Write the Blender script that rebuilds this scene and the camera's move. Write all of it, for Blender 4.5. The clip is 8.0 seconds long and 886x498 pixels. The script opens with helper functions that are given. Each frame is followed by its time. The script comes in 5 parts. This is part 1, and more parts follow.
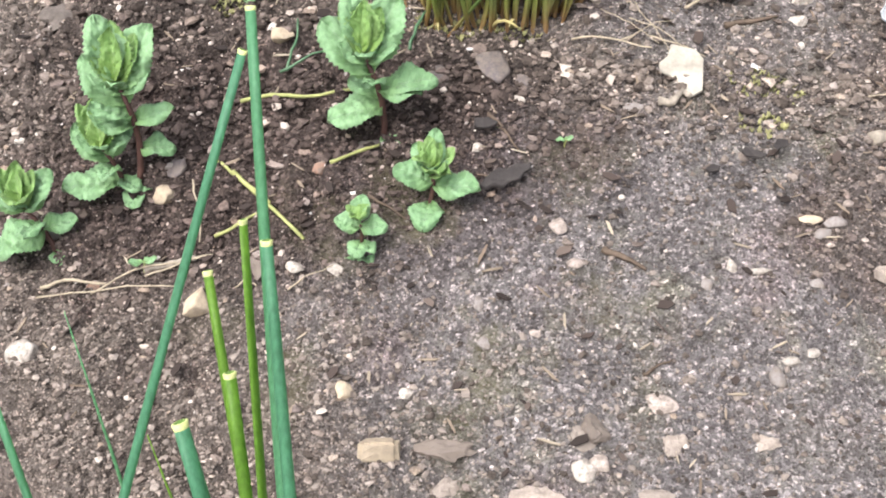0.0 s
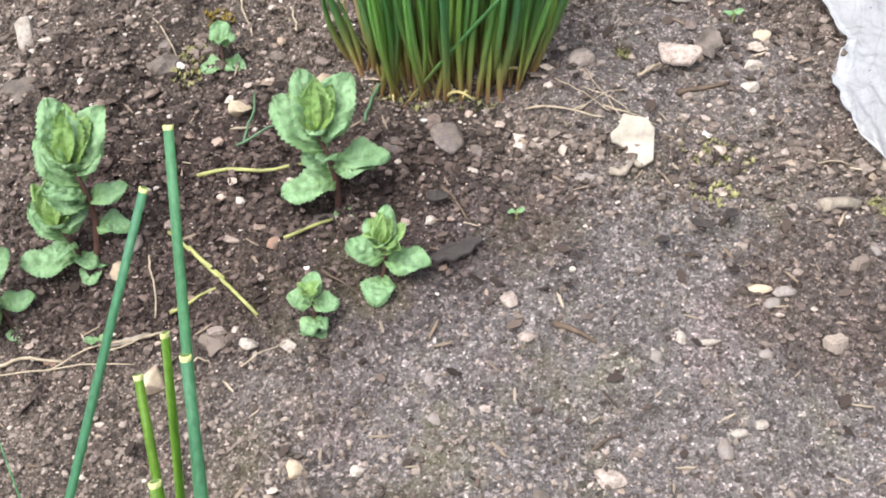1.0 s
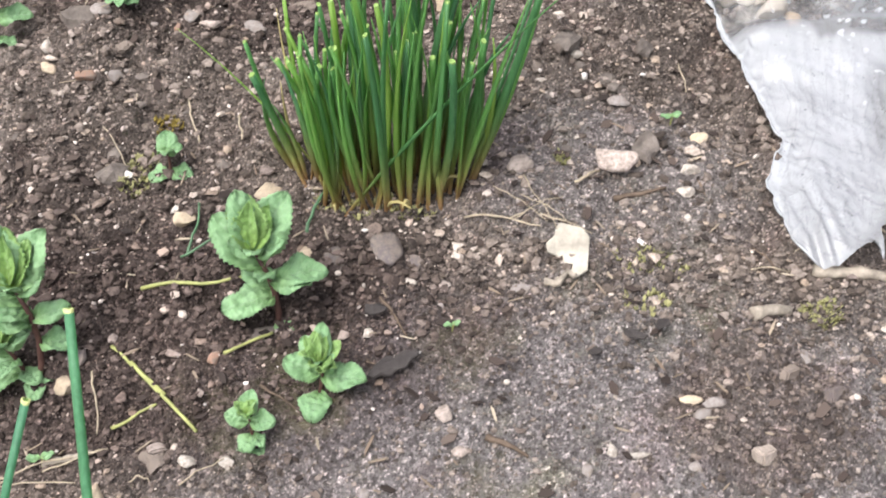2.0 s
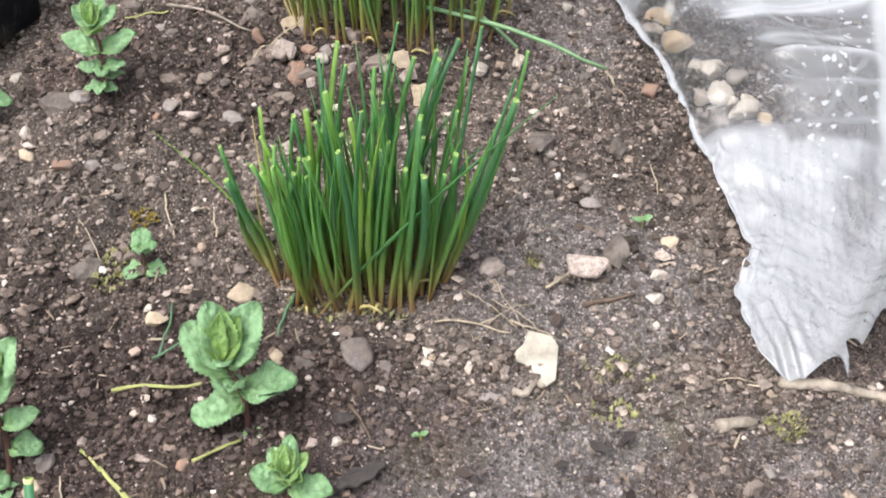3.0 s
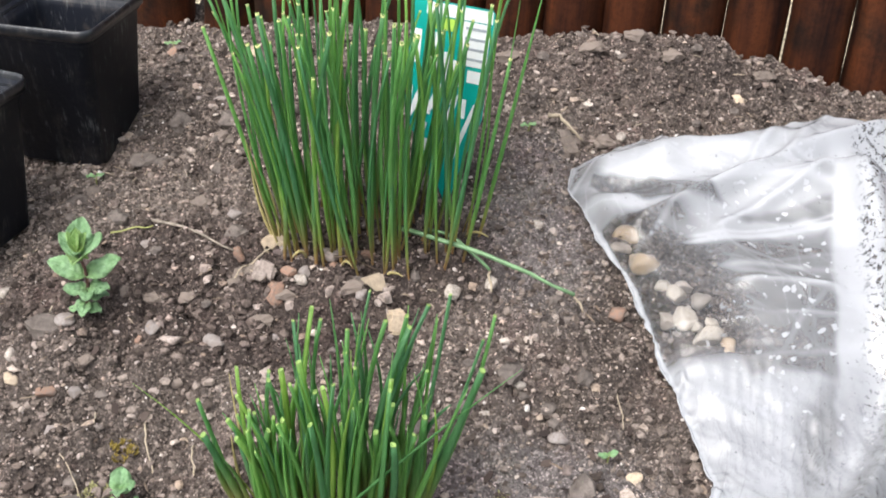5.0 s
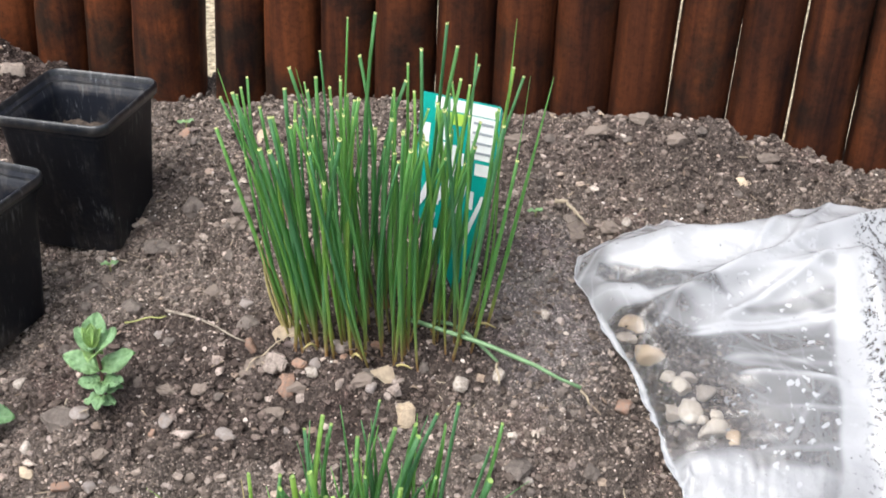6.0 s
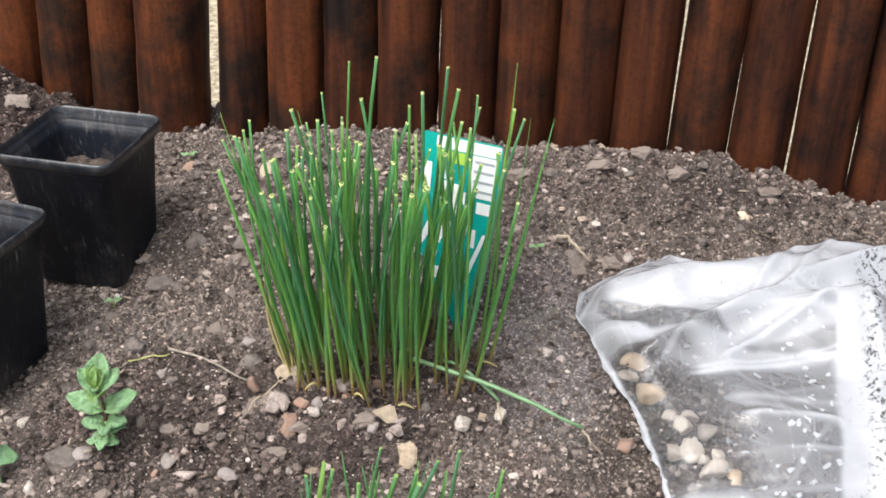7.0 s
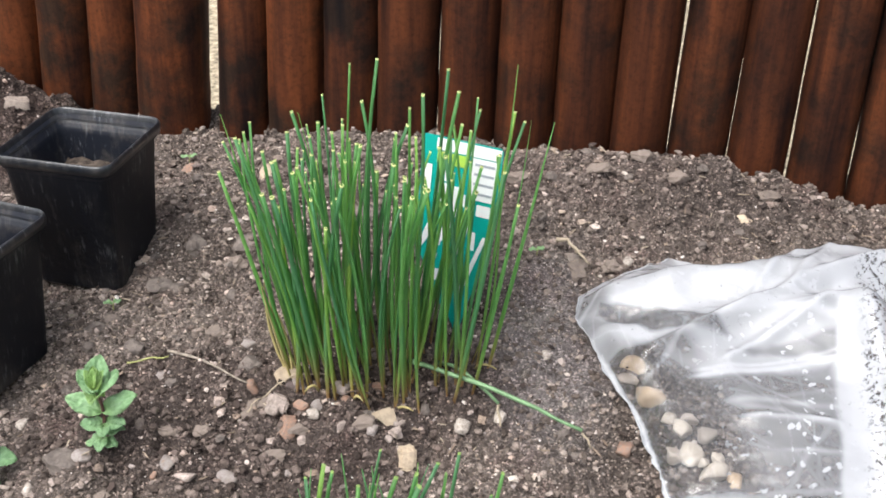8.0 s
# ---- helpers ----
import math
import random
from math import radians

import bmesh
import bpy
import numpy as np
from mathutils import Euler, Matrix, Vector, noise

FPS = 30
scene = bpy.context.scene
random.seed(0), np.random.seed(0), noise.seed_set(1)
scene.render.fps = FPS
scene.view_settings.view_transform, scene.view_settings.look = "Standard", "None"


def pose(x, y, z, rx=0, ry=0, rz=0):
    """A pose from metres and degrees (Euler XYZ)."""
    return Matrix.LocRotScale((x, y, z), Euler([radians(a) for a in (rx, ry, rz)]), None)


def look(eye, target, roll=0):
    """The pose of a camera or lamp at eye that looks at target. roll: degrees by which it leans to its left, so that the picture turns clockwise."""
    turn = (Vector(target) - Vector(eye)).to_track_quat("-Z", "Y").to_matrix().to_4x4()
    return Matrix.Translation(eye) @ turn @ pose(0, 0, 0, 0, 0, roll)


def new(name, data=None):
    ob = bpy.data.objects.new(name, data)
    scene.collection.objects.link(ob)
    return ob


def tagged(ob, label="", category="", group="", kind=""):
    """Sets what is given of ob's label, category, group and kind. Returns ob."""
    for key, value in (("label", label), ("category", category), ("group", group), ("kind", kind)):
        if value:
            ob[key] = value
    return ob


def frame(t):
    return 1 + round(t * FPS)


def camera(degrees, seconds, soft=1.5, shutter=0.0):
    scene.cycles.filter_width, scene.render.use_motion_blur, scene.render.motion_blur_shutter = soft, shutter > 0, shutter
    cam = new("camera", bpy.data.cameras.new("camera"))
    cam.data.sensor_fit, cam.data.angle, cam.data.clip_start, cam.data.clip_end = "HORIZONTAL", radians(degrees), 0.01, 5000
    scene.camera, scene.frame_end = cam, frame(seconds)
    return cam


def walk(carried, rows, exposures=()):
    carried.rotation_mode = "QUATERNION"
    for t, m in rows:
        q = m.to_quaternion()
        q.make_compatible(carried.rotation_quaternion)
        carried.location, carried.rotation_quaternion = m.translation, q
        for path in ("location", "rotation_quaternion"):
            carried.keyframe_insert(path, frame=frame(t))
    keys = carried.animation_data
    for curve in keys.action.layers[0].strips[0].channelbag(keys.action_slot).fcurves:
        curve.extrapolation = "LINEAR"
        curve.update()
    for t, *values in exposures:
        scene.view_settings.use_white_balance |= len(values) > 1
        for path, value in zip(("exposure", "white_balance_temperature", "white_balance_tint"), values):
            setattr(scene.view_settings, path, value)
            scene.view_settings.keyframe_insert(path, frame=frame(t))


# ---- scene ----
cam = camera(41.9, 8.0, soft=1.75, shutter=0.3)
PATH = [
    (0, (0.001, -0.005, 0.314), (0.006, 1.546, -0.948), 0.1),
    (0.5, (0.012, 0.0, 0.324), (0.013, 1.562, -0.924), -0.3),
    (1, (0.022, 0.005, 0.334), (0.023, 1.579, -0.9), -0.7),
    (1.5, (0.035, 0.013, 0.35), (0.032, 1.587, -0.884), -1.3),
    (1.7, (0.042, 0.015, 0.358), (0.041, 1.603, -0.858), -1.5),
    (2.8, (0.056, 0.036, 0.397), (0.085, 1.651, -0.782), 0.3),
    (3, (0.057, 0.039, 0.404), (0.086, 1.662, -0.763), 0.3),
    (3.5, (0.059, 0.044, 0.419), (0.096, 1.68, -0.732), 0.9),
    (4, (0.064, 0.056, 0.449), (0.1, 1.701, -0.689), 0.6),
    (4.5, (0.06, 0.063, 0.469), (0.107, 1.728, -0.638), 1.1),
    (5, (0.066, 0.072, 0.489), (0.113, 1.76, -0.583), 1.0),
    (5.2, (0.065, 0.074, 0.496), (0.112, 1.768, -0.567), 0.9),
    (6.5, (0.067, 0.087, 0.541), (0.091, 1.81, -0.476), 0.5),
    (7, (0.068, 0.089, 0.544), (0.091, 1.813, -0.47), 0.4),
    (7.5, (0.068, 0.089, 0.545), (0.091, 1.814, -0.466), 0.5),
    (8, (0.067, 0.089, 0.543), (0.093, 1.816, -0.465), 0.6),
]
EXPOSURE = 1.0
walk(cam, [(t, look(eye, target, roll)) for t, eye, target, roll in PATH],
     exposures=[(0.0, EXPOSURE + 0.22), (1.0, EXPOSURE + 0.16), (1.7, EXPOSURE + 0.12), (3.0, EXPOSURE + 0.05), (5.0, EXPOSURE), (8.0, EXPOSURE + 0.04)])

# ---------------------------------------------------------------- daylight
SUN_AZ, SUN_EL = 225.0, 60.0
world = bpy.data.worlds.new("overcast_sky")
scene.world = world
world.use_nodes = True
wn, wl = world.node_tree.nodes, world.node_tree.links
sky = wn.new("ShaderNodeTexSky")
sky.sky_type = "NISHITA"
sky.sun_disc = False
sky.sun_elevation = radians(SUN_EL)
sky.sun_rotation = radians(SUN_AZ)
sky.dust_density = 4.0
grey = wn.new("ShaderNodeHueSaturation")
grey.inputs["Saturation"].default_value = 0.42
wl.new(sky.outputs[0], grey.inputs["Color"])
wl.new(grey.outputs[0], wn["Background"].inputs["Color"])
wn["Background"].inputs["Strength"].default_value = 0.15
sun_data = bpy.data.lights.new("sun", "SUN")
sun_data.energy = 1.5
sun_data.angle = radians(50)
sun_data.color = (1.0, 0.985, 0.965)
sun = new("sun", sun_data)
sun.matrix_basis = look((-0.9, -0.4, 2.2), (0, 0.5, 0))


# ---------------------------------------------------------------- materials
def material(name, rough=0.8, spec=0.3):
    m = bpy.data.materials.new(name)
    m.use_nodes = True
    p = m.node_tree.nodes["Principled BSDF"]
    p.inputs["Roughness"].default_value = rough
    p.inputs["Specular IOR Level"].default_value = spec
    return m, m.node_tree.nodes, m.node_tree.links, p


def coords(nodes):
    return nodes.new("ShaderNodeTexCoord").outputs["Object"]


def noise_tex(nodes, links, scale, detail=4.0, vec=None, rough=0.6):
    n = nodes.new("ShaderNodeTexNoise")
    n.inputs["Scale"].default_value = scale
    n.inputs["Detail"].default_value = detail
    n.inputs["Roughness"].default_value = rough
    if vec is not None:
        links.new(vec, n.inputs["Vector"])
    return n.outputs["Fac"]


def ramp(nodes, links, fac, stops):
    r = nodes.new("ShaderNodeValToRGB")
    el = r.color_ramp.elements
    while len(el) < len(stops):
        el.new(0.5)
    for e, (pos, c) in zip(el, stops):
        e.position = pos
        e.color = (*c, 1) if len(c) == 3 else c
    links.new(fac, r.inputs["Fac"])
    return r.outputs["Color"]


def mix(nodes, links, fac, a, b, mode="MIX"):
    n = nodes.new("ShaderNodeMix")
    n.data_type = "RGBA"
    n.blend_type = mode
    for sock, v in ((n.inputs[0], fac), (n.inputs[6], a), (n.inputs[7], b)):
        if isinstance(v, (int, float)):
            sock.default_value = v
        elif isinstance(v, tuple):
            sock.default_value = (*v, 1)
        else:
            links.new(v, sock)
    return n.outputs[2]


def bump(nodes, links, p, height, strength, dist):
    b = nodes.new("ShaderNodeBump")
    b.inputs["Strength"].default_value = strength
    b.inputs["Distance"].default_value = dist
    links.new(height, b.inputs["Height"])
    links.new(b.outputs[0], p.inputs["Normal"])


def attr(nodes, name):
    a = nodes.new("ShaderNodeAttribute")
    a.attribute_name = name
    return a.outputs["Fac"]


def m_soil():
    m, n, l, p = material("garden_soil", 0.95, 0.15)
    v = coords(n)
    big = ramp(n, l, noise_tex(n, l, 9, 5, v), [(0.32, (0.092, 0.077, 0.068)), (0.5, (0.15, 0.127, 0.113)), (0.68, (0.21, 0.18, 0.16))])
    crust = ramp(n, l, noise_tex(n, l, 30, 6, v), [(0.3, (0.145, 0.133, 0.133)), (0.5, (0.205, 0.189, 0.188)), (0.7, (0.265, 0.245, 0.243))])
    c = mix(n, l, attr(n, "dry"), big, crust)
    c = mix(n, l, attr(n, "soil_dark"), c, mix(n, l, 1.0, c, (0.5, 0.46, 0.47), "MULTIPLY"))

    def grains(scale, lo, mid, hi):
        q = n.new("ShaderNodeTexVoronoi")
        q.inputs["Scale"].default_value = scale
        w = n.new("ShaderNodeVectorMath")
        w.operation = "MULTIPLY_ADD"
        nz = n.new("ShaderNodeTexNoise")
        nz.inputs["Scale"].default_value = scale * 0.8
        l.new(v, nz.inputs["Vector"])
        l.new(nz.outputs["Color"], w.inputs[0])
        w.inputs[1].default_value = (1.2 / scale,) * 3
        l.new(v, w.inputs[2])
        l.new(w.outputs[0], q.inputs["Vector"])
        sep = n.new("ShaderNodeSeparateColor")
        l.new(q.outputs["Color"], sep.inputs[0])
        return ramp(n, l, sep.outputs[0], [(0.0, lo), (0.6, mid), (0.86, mid), (0.97, hi)]), q.outputs["Distance"]

    g1, d1 = grains(520, (0.5, 0.48, 0.47), (1.05, 1.03, 1.02), (1.9, 1.82, 1.78))
    g2, d2 = grains(1100, (0.55, 0.53, 0.52), (1.0, 1.0, 1.0), (2.2, 2.12, 2.08))
    c = mix(n, l, 1.0, mix(n, l, 1.0, c, g1, "MULTIPLY"), g2, "MULTIPLY")
    moss = ramp(n, l, noise_tex(n, l, 26, 4, v), [(0.5, (0, 0, 0)), (0.66, (1, 1, 1))])
    mossy = mix(n, l, 1.0, moss, attr(n, "damp"), "MULTIPLY")
    c = mix(n, l, mossy, c, (0.17, 0.16, 0.055))
    algae = ramp(n, l, noise_tex(n, l, 38, 5, v, 0.7), [(0.54, (0, 0, 0)), (0.72, (0.4, 0.4, 0.4))])
    c = mix(n, l, mix(n, l, 1.0, algae, attr(n, "dry"), "MULTIPLY"), c, mix(n, l, 1.0, c, (1.0, 1.08, 0.66), "MULTIPLY"))
    rust = ramp(n, l, noise_tex(n, l, 21, 5, v, 0.7), [(0.52, (0, 0, 0)), (0.72, (0.6, 0.6, 0.6))])
    c = mix(n, l, rust, c, mix(n, l, 1.0, c, (1.12, 0.94, 0.96), "MULTIPLY"))
    l.new(c, p.inputs["Base Color"])
    hgt = mix(n, l, 0.5, mix(n, l, 0.4, d1, d2), noise_tex(n, l, 300, 6, v, 0.8))
    bump(n, l, p, hgt, 1.0, 0.004)
    return m


def m_crumb():
    m, n, l, p = material("soil_crumb", 0.95, 0.15)
    r = n.new("ShaderNodeNewGeometry").outputs["Random Per Island"]
    c = ramp(n, l, r, [(0.0, (0.055, 0.045, 0.039)), (0.4, (0.13, 0.108, 0.094)), (0.75, (0.215, 0.182, 0.16)), (0.93, (0.28, 0.24, 0.212)), (1.0, (0.36, 0.315, 0.28))])
    f = ramp(n, l, noise_tex(n, l, 500, 4, coords(n)), [(0.3, (0.6, 0.58, 0.56)), (0.7, (1.35, 1.3, 1.28))])
    c = mix(n, l, 1.0, c, f, "MULTIPLY")
    c = mix(n, l, attr(n, "soil_dark"), c, mix(n, l, 1.0, c, (0.5, 0.46, 0.47), "MULTIPLY"))
    l.new(c, p.inputs["Base Color"])
    bump(n, l, p, noise_tex(n, l, 900, 4, coords(n)), 0.6, 0.001)
    return m


def m_grit():
    m, n, l, p = material("pale_grit", 0.7, 0.35)
    r = n.new("ShaderNodeNewGeometry").outputs["Random Per Island"]
    c = ramp(n, l, r, [(0.0, (0.5, 0.45, 0.4)), (0.3, (0.4, 0.3, 0.245)), (0.55, (0.26, 0.225, 0.21)), (0.85, (0.46, 0.37, 0.32)), (1.0, (0.7, 0.66, 0.62))])
    l.new(c, p.inputs["Base Color"])
    return m


def m_stone(name, a, b, rough=0.75, spec=0.3, grime=0.9):
    m, n, l, p = material(name, rough, spec)
    v = coords(n)
    oi = n.new("ShaderNodeObjectInfo").outputs["Random"]
    c = mix(n, l, noise_tex(n, l, 130, 6, v, 0.7), a, b)
    tone = ramp(n, l, oi, [(0.0, (0.75, 0.74, 0.73)), (1.0, (1.15, 1.12, 1.1))])
    c = mix(n, l, 1.0, c, tone, "MULTIPLY")
    dirt = ramp(n, l, noise_tex(n, l, 320, 5, v, 0.8), [(0.4, (0, 0, 0)), (0.62, (grime, grime, grime))])
    c = mix(n, l, dirt, c, (0.19, 0.155, 0.13))
    l.new(c, p.inputs["Base Color"])
    bump(n, l, p, noise_tex(n, l, 700, 5, v), 0.35, 0.0008)
    return m


def m_blade(name, tones):
    m, n, l, p = material(name, 0.42, 0.4)
    oi = n.new("ShaderNodeObjectInfo").outputs["Random"]
    leaf = ramp(n, l, oi, list(zip((0.0, 0.45, 0.85, 1.0), tones)))
    foot = ramp(n, l, attr(n, "along"), [(0.0, (0.34, 0.19, 0.12)), (0.06, (0.34, 0.21, 0.1)), (0.15, (0.33, 0.3, 0.1)), (0.3, (0.22, 0.32, 0.08))])
    k = ramp(n, l, attr(n, "along"), [(0.03, (0, 0, 0)), (0.18, (0.4, 0.4, 0.4)), (0.42, (1, 1, 1))])
    c = mix(n, l, k, foot, leaf)
    s = n.new("ShaderNodeMapping")
    s.inputs["Scale"].default_value = (900, 900, 40)
    l.new(coords(n), s.inputs["Vector"])
    streak = ramp(n, l, noise_tex(n, l, 1.0, 3, s.outputs[0]), [(0.3, (0.8, 0.82, 0.8)), (0.7, (1.2, 1.18, 1.2))])
    c = mix(n, l, 1.0, c, streak, "MULTIPLY")
    l.new(c, p.inputs["Base Color"])
    thin = n.new("ShaderNodeBsdfTranslucent")
    l.new(mix(n, l, 1.0, c, (1.3, 1.35, 0.9), "MULTIPLY"), thin.inputs["Color"])
    both = n.new("ShaderNodeMixShader")
    both.inputs[0].default_value = 0.5
    l.new(p.outputs[0], both.inputs[1])
    l.new(thin.outputs[0], both.inputs[2])
    l.new(both.outputs[0], n["Material Output"].inputs["Surface"])
    bump(n, l, p, noise_tex(n, l, 1.0, 3, s.outputs[0]), 0.25, 0.0006)
    return m


def m_plain(name, col, rough=0.6, spec=0.3, var=0.25, scale=200, bumpy=0.2, dist=0.0006):
    m, n, l, p = material(name, rough, spec)
    v = coords(n)
    lo = tuple(x * (1 - var) for x in col)
    hi = tuple(min(1, x * (1 + var)) for x in col)
    c = ramp(n, l, noise_tex(n, l, scale, 5, v, 0.65), [(0.3, lo), (0.7, hi)])
    l.new(c, p.inputs["Base Color"])
    if bumpy:
        bump(n, l, p, noise_tex(n, l, scale * 3, 5, v), bumpy, dist)
    return m


def m_leaf(name, a, b, vein, fresh):
    m, n, l, p = material(name, 0.36, 0.5)
    u, w = attr(n, "lu"), attr(n, "lv")
    oi = n.new("ShaderNodeObjectInfo").outputs["Random"]
    c = mix(n, l, oi, a, b)
    c = mix(n, l, ramp(n, l, u, [(0.02, (0.75, 0.75, 0.75)), (0.5, (0.0, 0.0, 0.0))]), c, fresh)
    patch = ramp(n, l, noise_tex(n, l, 130, 4, coords(n)), [(0.34, (0.76, 0.82, 0.72)), (0.5, (1, 1, 1)), (0.68, (1.2, 1.15, 1.24))])
    c = mix(n, l, 1.0, c, patch, "MULTIPLY")
    c = mix(n, l, 1.0, c, ramp(n, l, noise_tex(n, l, 420, 5, coords(n)), [(0.3, (0.86, 0.88, 0.86)), (0.7, (1.14, 1.12, 1.14))]), "MULTIPLY")

    def maths(op, x, y):
        q = n.new("ShaderNodeMath")
        q.operation = op
        for s, t in zip(q.inputs, (x, y)):
            if isinstance(t, (int, float)):
                s.default_value = t
            elif t is not None:
                l.new(t, s)
        return q.outputs[0]

    aw = maths("ABSOLUTE", w, None)
    side = maths("ABSOLUTE", maths("SUBTRACT", maths("FRACT", maths("SUBTRACT", maths("MULTIPLY", u, 6.0), maths("MULTIPLY", aw, 1.6)), None), 0.5), None)
    line = maths("LESS_THAN", side, 0.04)
    mid = maths("LESS_THAN", aw, 0.05)
    v = maths("MULTIPLY", maths("MAXIMUM", maths("MULTIPLY", line, 0.45), mid), 0.4)
    l.new(mix(n, l, v, c, vein), p.inputs["Base Color"])
    bump(n, l, p, noise_tex(n, l, 260, 5, coords(n)), 0.9, 0.0022)
    p.inputs["Sheen Weight"].default_value = 0.12
    thin = n.new("ShaderNodeBsdfTranslucent")
    l.new(mix(n, l, 1.0, c, (1.2, 1.3, 0.7), "MULTIPLY"), thin.inputs["Color"])
    both = n.new("ShaderNodeMixShader")
    both.inputs[0].default_value = 0.3
    l.new(p.outputs[0], both.inputs[1])
    l.new(thin.outputs[0], both.inputs[2])
    l.new(both.outputs[0], n["Material Output"].inputs["Surface"])
    return m


def m_film():
    m = bpy.data.materials.new("clear_polythene")
    m.use_nodes = True
    n, l = m.node_tree.nodes, m.node_tree.links
    n.remove(n["Principled BSDF"])
    v = coords(n)
    b = n.new("ShaderNodeBump")
    b.inputs["Strength"].default_value = 0.15
    b.inputs["Distance"].default_value = 0.002
    l.new(noise_tex(n, l, 150, 3, v, 0.5), b.inputs["Height"])

    def blend(fac, x, y):
        q = n.new("ShaderNodeMixShader")
        if isinstance(fac, float):
            q.inputs[0].default_value = fac
        else:
            l.new(fac, q.inputs[0])
        l.new(x, q.inputs[1])
        l.new(y, q.inputs[2])
        return q.outputs[0]

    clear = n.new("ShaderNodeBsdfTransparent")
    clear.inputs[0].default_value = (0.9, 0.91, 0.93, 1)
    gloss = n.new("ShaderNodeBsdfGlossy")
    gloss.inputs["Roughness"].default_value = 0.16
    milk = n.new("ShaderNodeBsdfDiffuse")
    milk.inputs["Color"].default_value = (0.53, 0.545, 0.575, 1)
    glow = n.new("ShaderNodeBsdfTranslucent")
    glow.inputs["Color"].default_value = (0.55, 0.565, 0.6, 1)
    fr = n.new("ShaderNodeFresnel")
    fr.inputs["IOR"].default_value = 1.5
    for node in (gloss, fr, milk):
        l.new(b.outputs[0], node.inputs["Normal"])
    warp = n.new("ShaderNodeVectorMath")
    warp.operation = "MULTIPLY_ADD"
    stir = n.new("ShaderNodeTexNoise")
    stir.inputs["Scale"].default_value = 160
    l.new(v, stir.inputs["Vector"])
    l.new(stir.outputs["Color"], warp.inputs[0])
    warp.inputs[1].default_value = (0.009, 0.006, 0.009)
    l.new(v, warp.inputs[2])
    drops = n.new("ShaderNodeTexVoronoi")
    drops.inputs["Scale"].default_value = 135
    l.new(warp.outputs[0], drops.inputs["Vector"])
    dot = ramp(n, l, drops.outputs["Distance"], [(0.2, (1, 1, 1)), (0.27, (0, 0, 0))])
    gate = ramp(n, l, noise_tex(n, l, 40, 3, v), [(0.49, (0, 0, 0)), (0.54, (1, 1, 1))])
    dots = mix(n, l, 1.0, mix(n, l, 1.0, dot, gate, "MULTIPLY"), attr(n, "wet"), "MULTIPLY")
    # milky film with drops; sky glare and fold glints are painted in as whiteness
    hz = mix(n, l, 1.0, attr(n, "haze_glare"), dots, "ADD")
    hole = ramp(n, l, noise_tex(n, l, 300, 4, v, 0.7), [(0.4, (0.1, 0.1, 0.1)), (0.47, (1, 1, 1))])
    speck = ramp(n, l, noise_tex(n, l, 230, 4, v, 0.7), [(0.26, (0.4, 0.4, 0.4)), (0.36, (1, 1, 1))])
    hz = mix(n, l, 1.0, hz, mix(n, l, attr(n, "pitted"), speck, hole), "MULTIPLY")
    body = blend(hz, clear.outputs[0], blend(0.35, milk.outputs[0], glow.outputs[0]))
    l.new(blend(fr.outputs[0], body, gloss.outputs[0]), n["Material Output"].inputs["Surface"])
    return m


def m_post():
    m, n, l, p = material("stained_wood", 0.65, 0.14)
    s = n.new("ShaderNodeMapping")
    s.inputs["Scale"].default_value = (60, 60, 4)
    oi = n.new("ShaderNodeObjectInfo")
    add = n.new("ShaderNodeVectorMath")
    l.new(coords(n), add.inputs[0])
    l.new(oi.outputs["Random"], add.inputs[1])
    l.new(add.outputs[0], s.inputs["Vector"])
    grain = noise_tex(n, l, 1.0, 6, s.outputs[0], 0.65)
    c = ramp(n, l, grain, [(0.3, (0.014, 0.006, 0.005)), (0.46, (0.068, 0.021, 0.009)), (0.7, (0.155, 0.046, 0.016))])
    pits = ramp(n, l, noise_tex(n, l, 220, 5, add.outputs[0], 0.75), [(0.34, (0.65, 0.65, 0.68)), (0.5, (1, 1, 1)), (0.7, (1.15, 1.15, 1.15))])
    c = mix(n, l, 1.0, c, pits, "MULTIPLY")
    weather = ramp(n, l, noise_tex(n, l, 9, 6, add.outputs[0], 0.7), [(0.46, (1, 1, 1)), (0.6, (0.26, 0.45, 0.75))])
    tone = ramp(n, l, oi.outputs["Random"], [(0.0, (0.6, 0.61, 0.66)), (0.5, (0.85, 0.85, 0.85)), (1.0, (1.12, 1.08, 1.0))])
    c = mix(n, l, 1.0, mix(n, l, 1.0, c, weather, "MULTIPLY"), tone, "MULTIPLY")
    l.new(c, p.inputs["Base Color"])
    bump(n, l, p, grain, 0.5, 0.002)
    return m


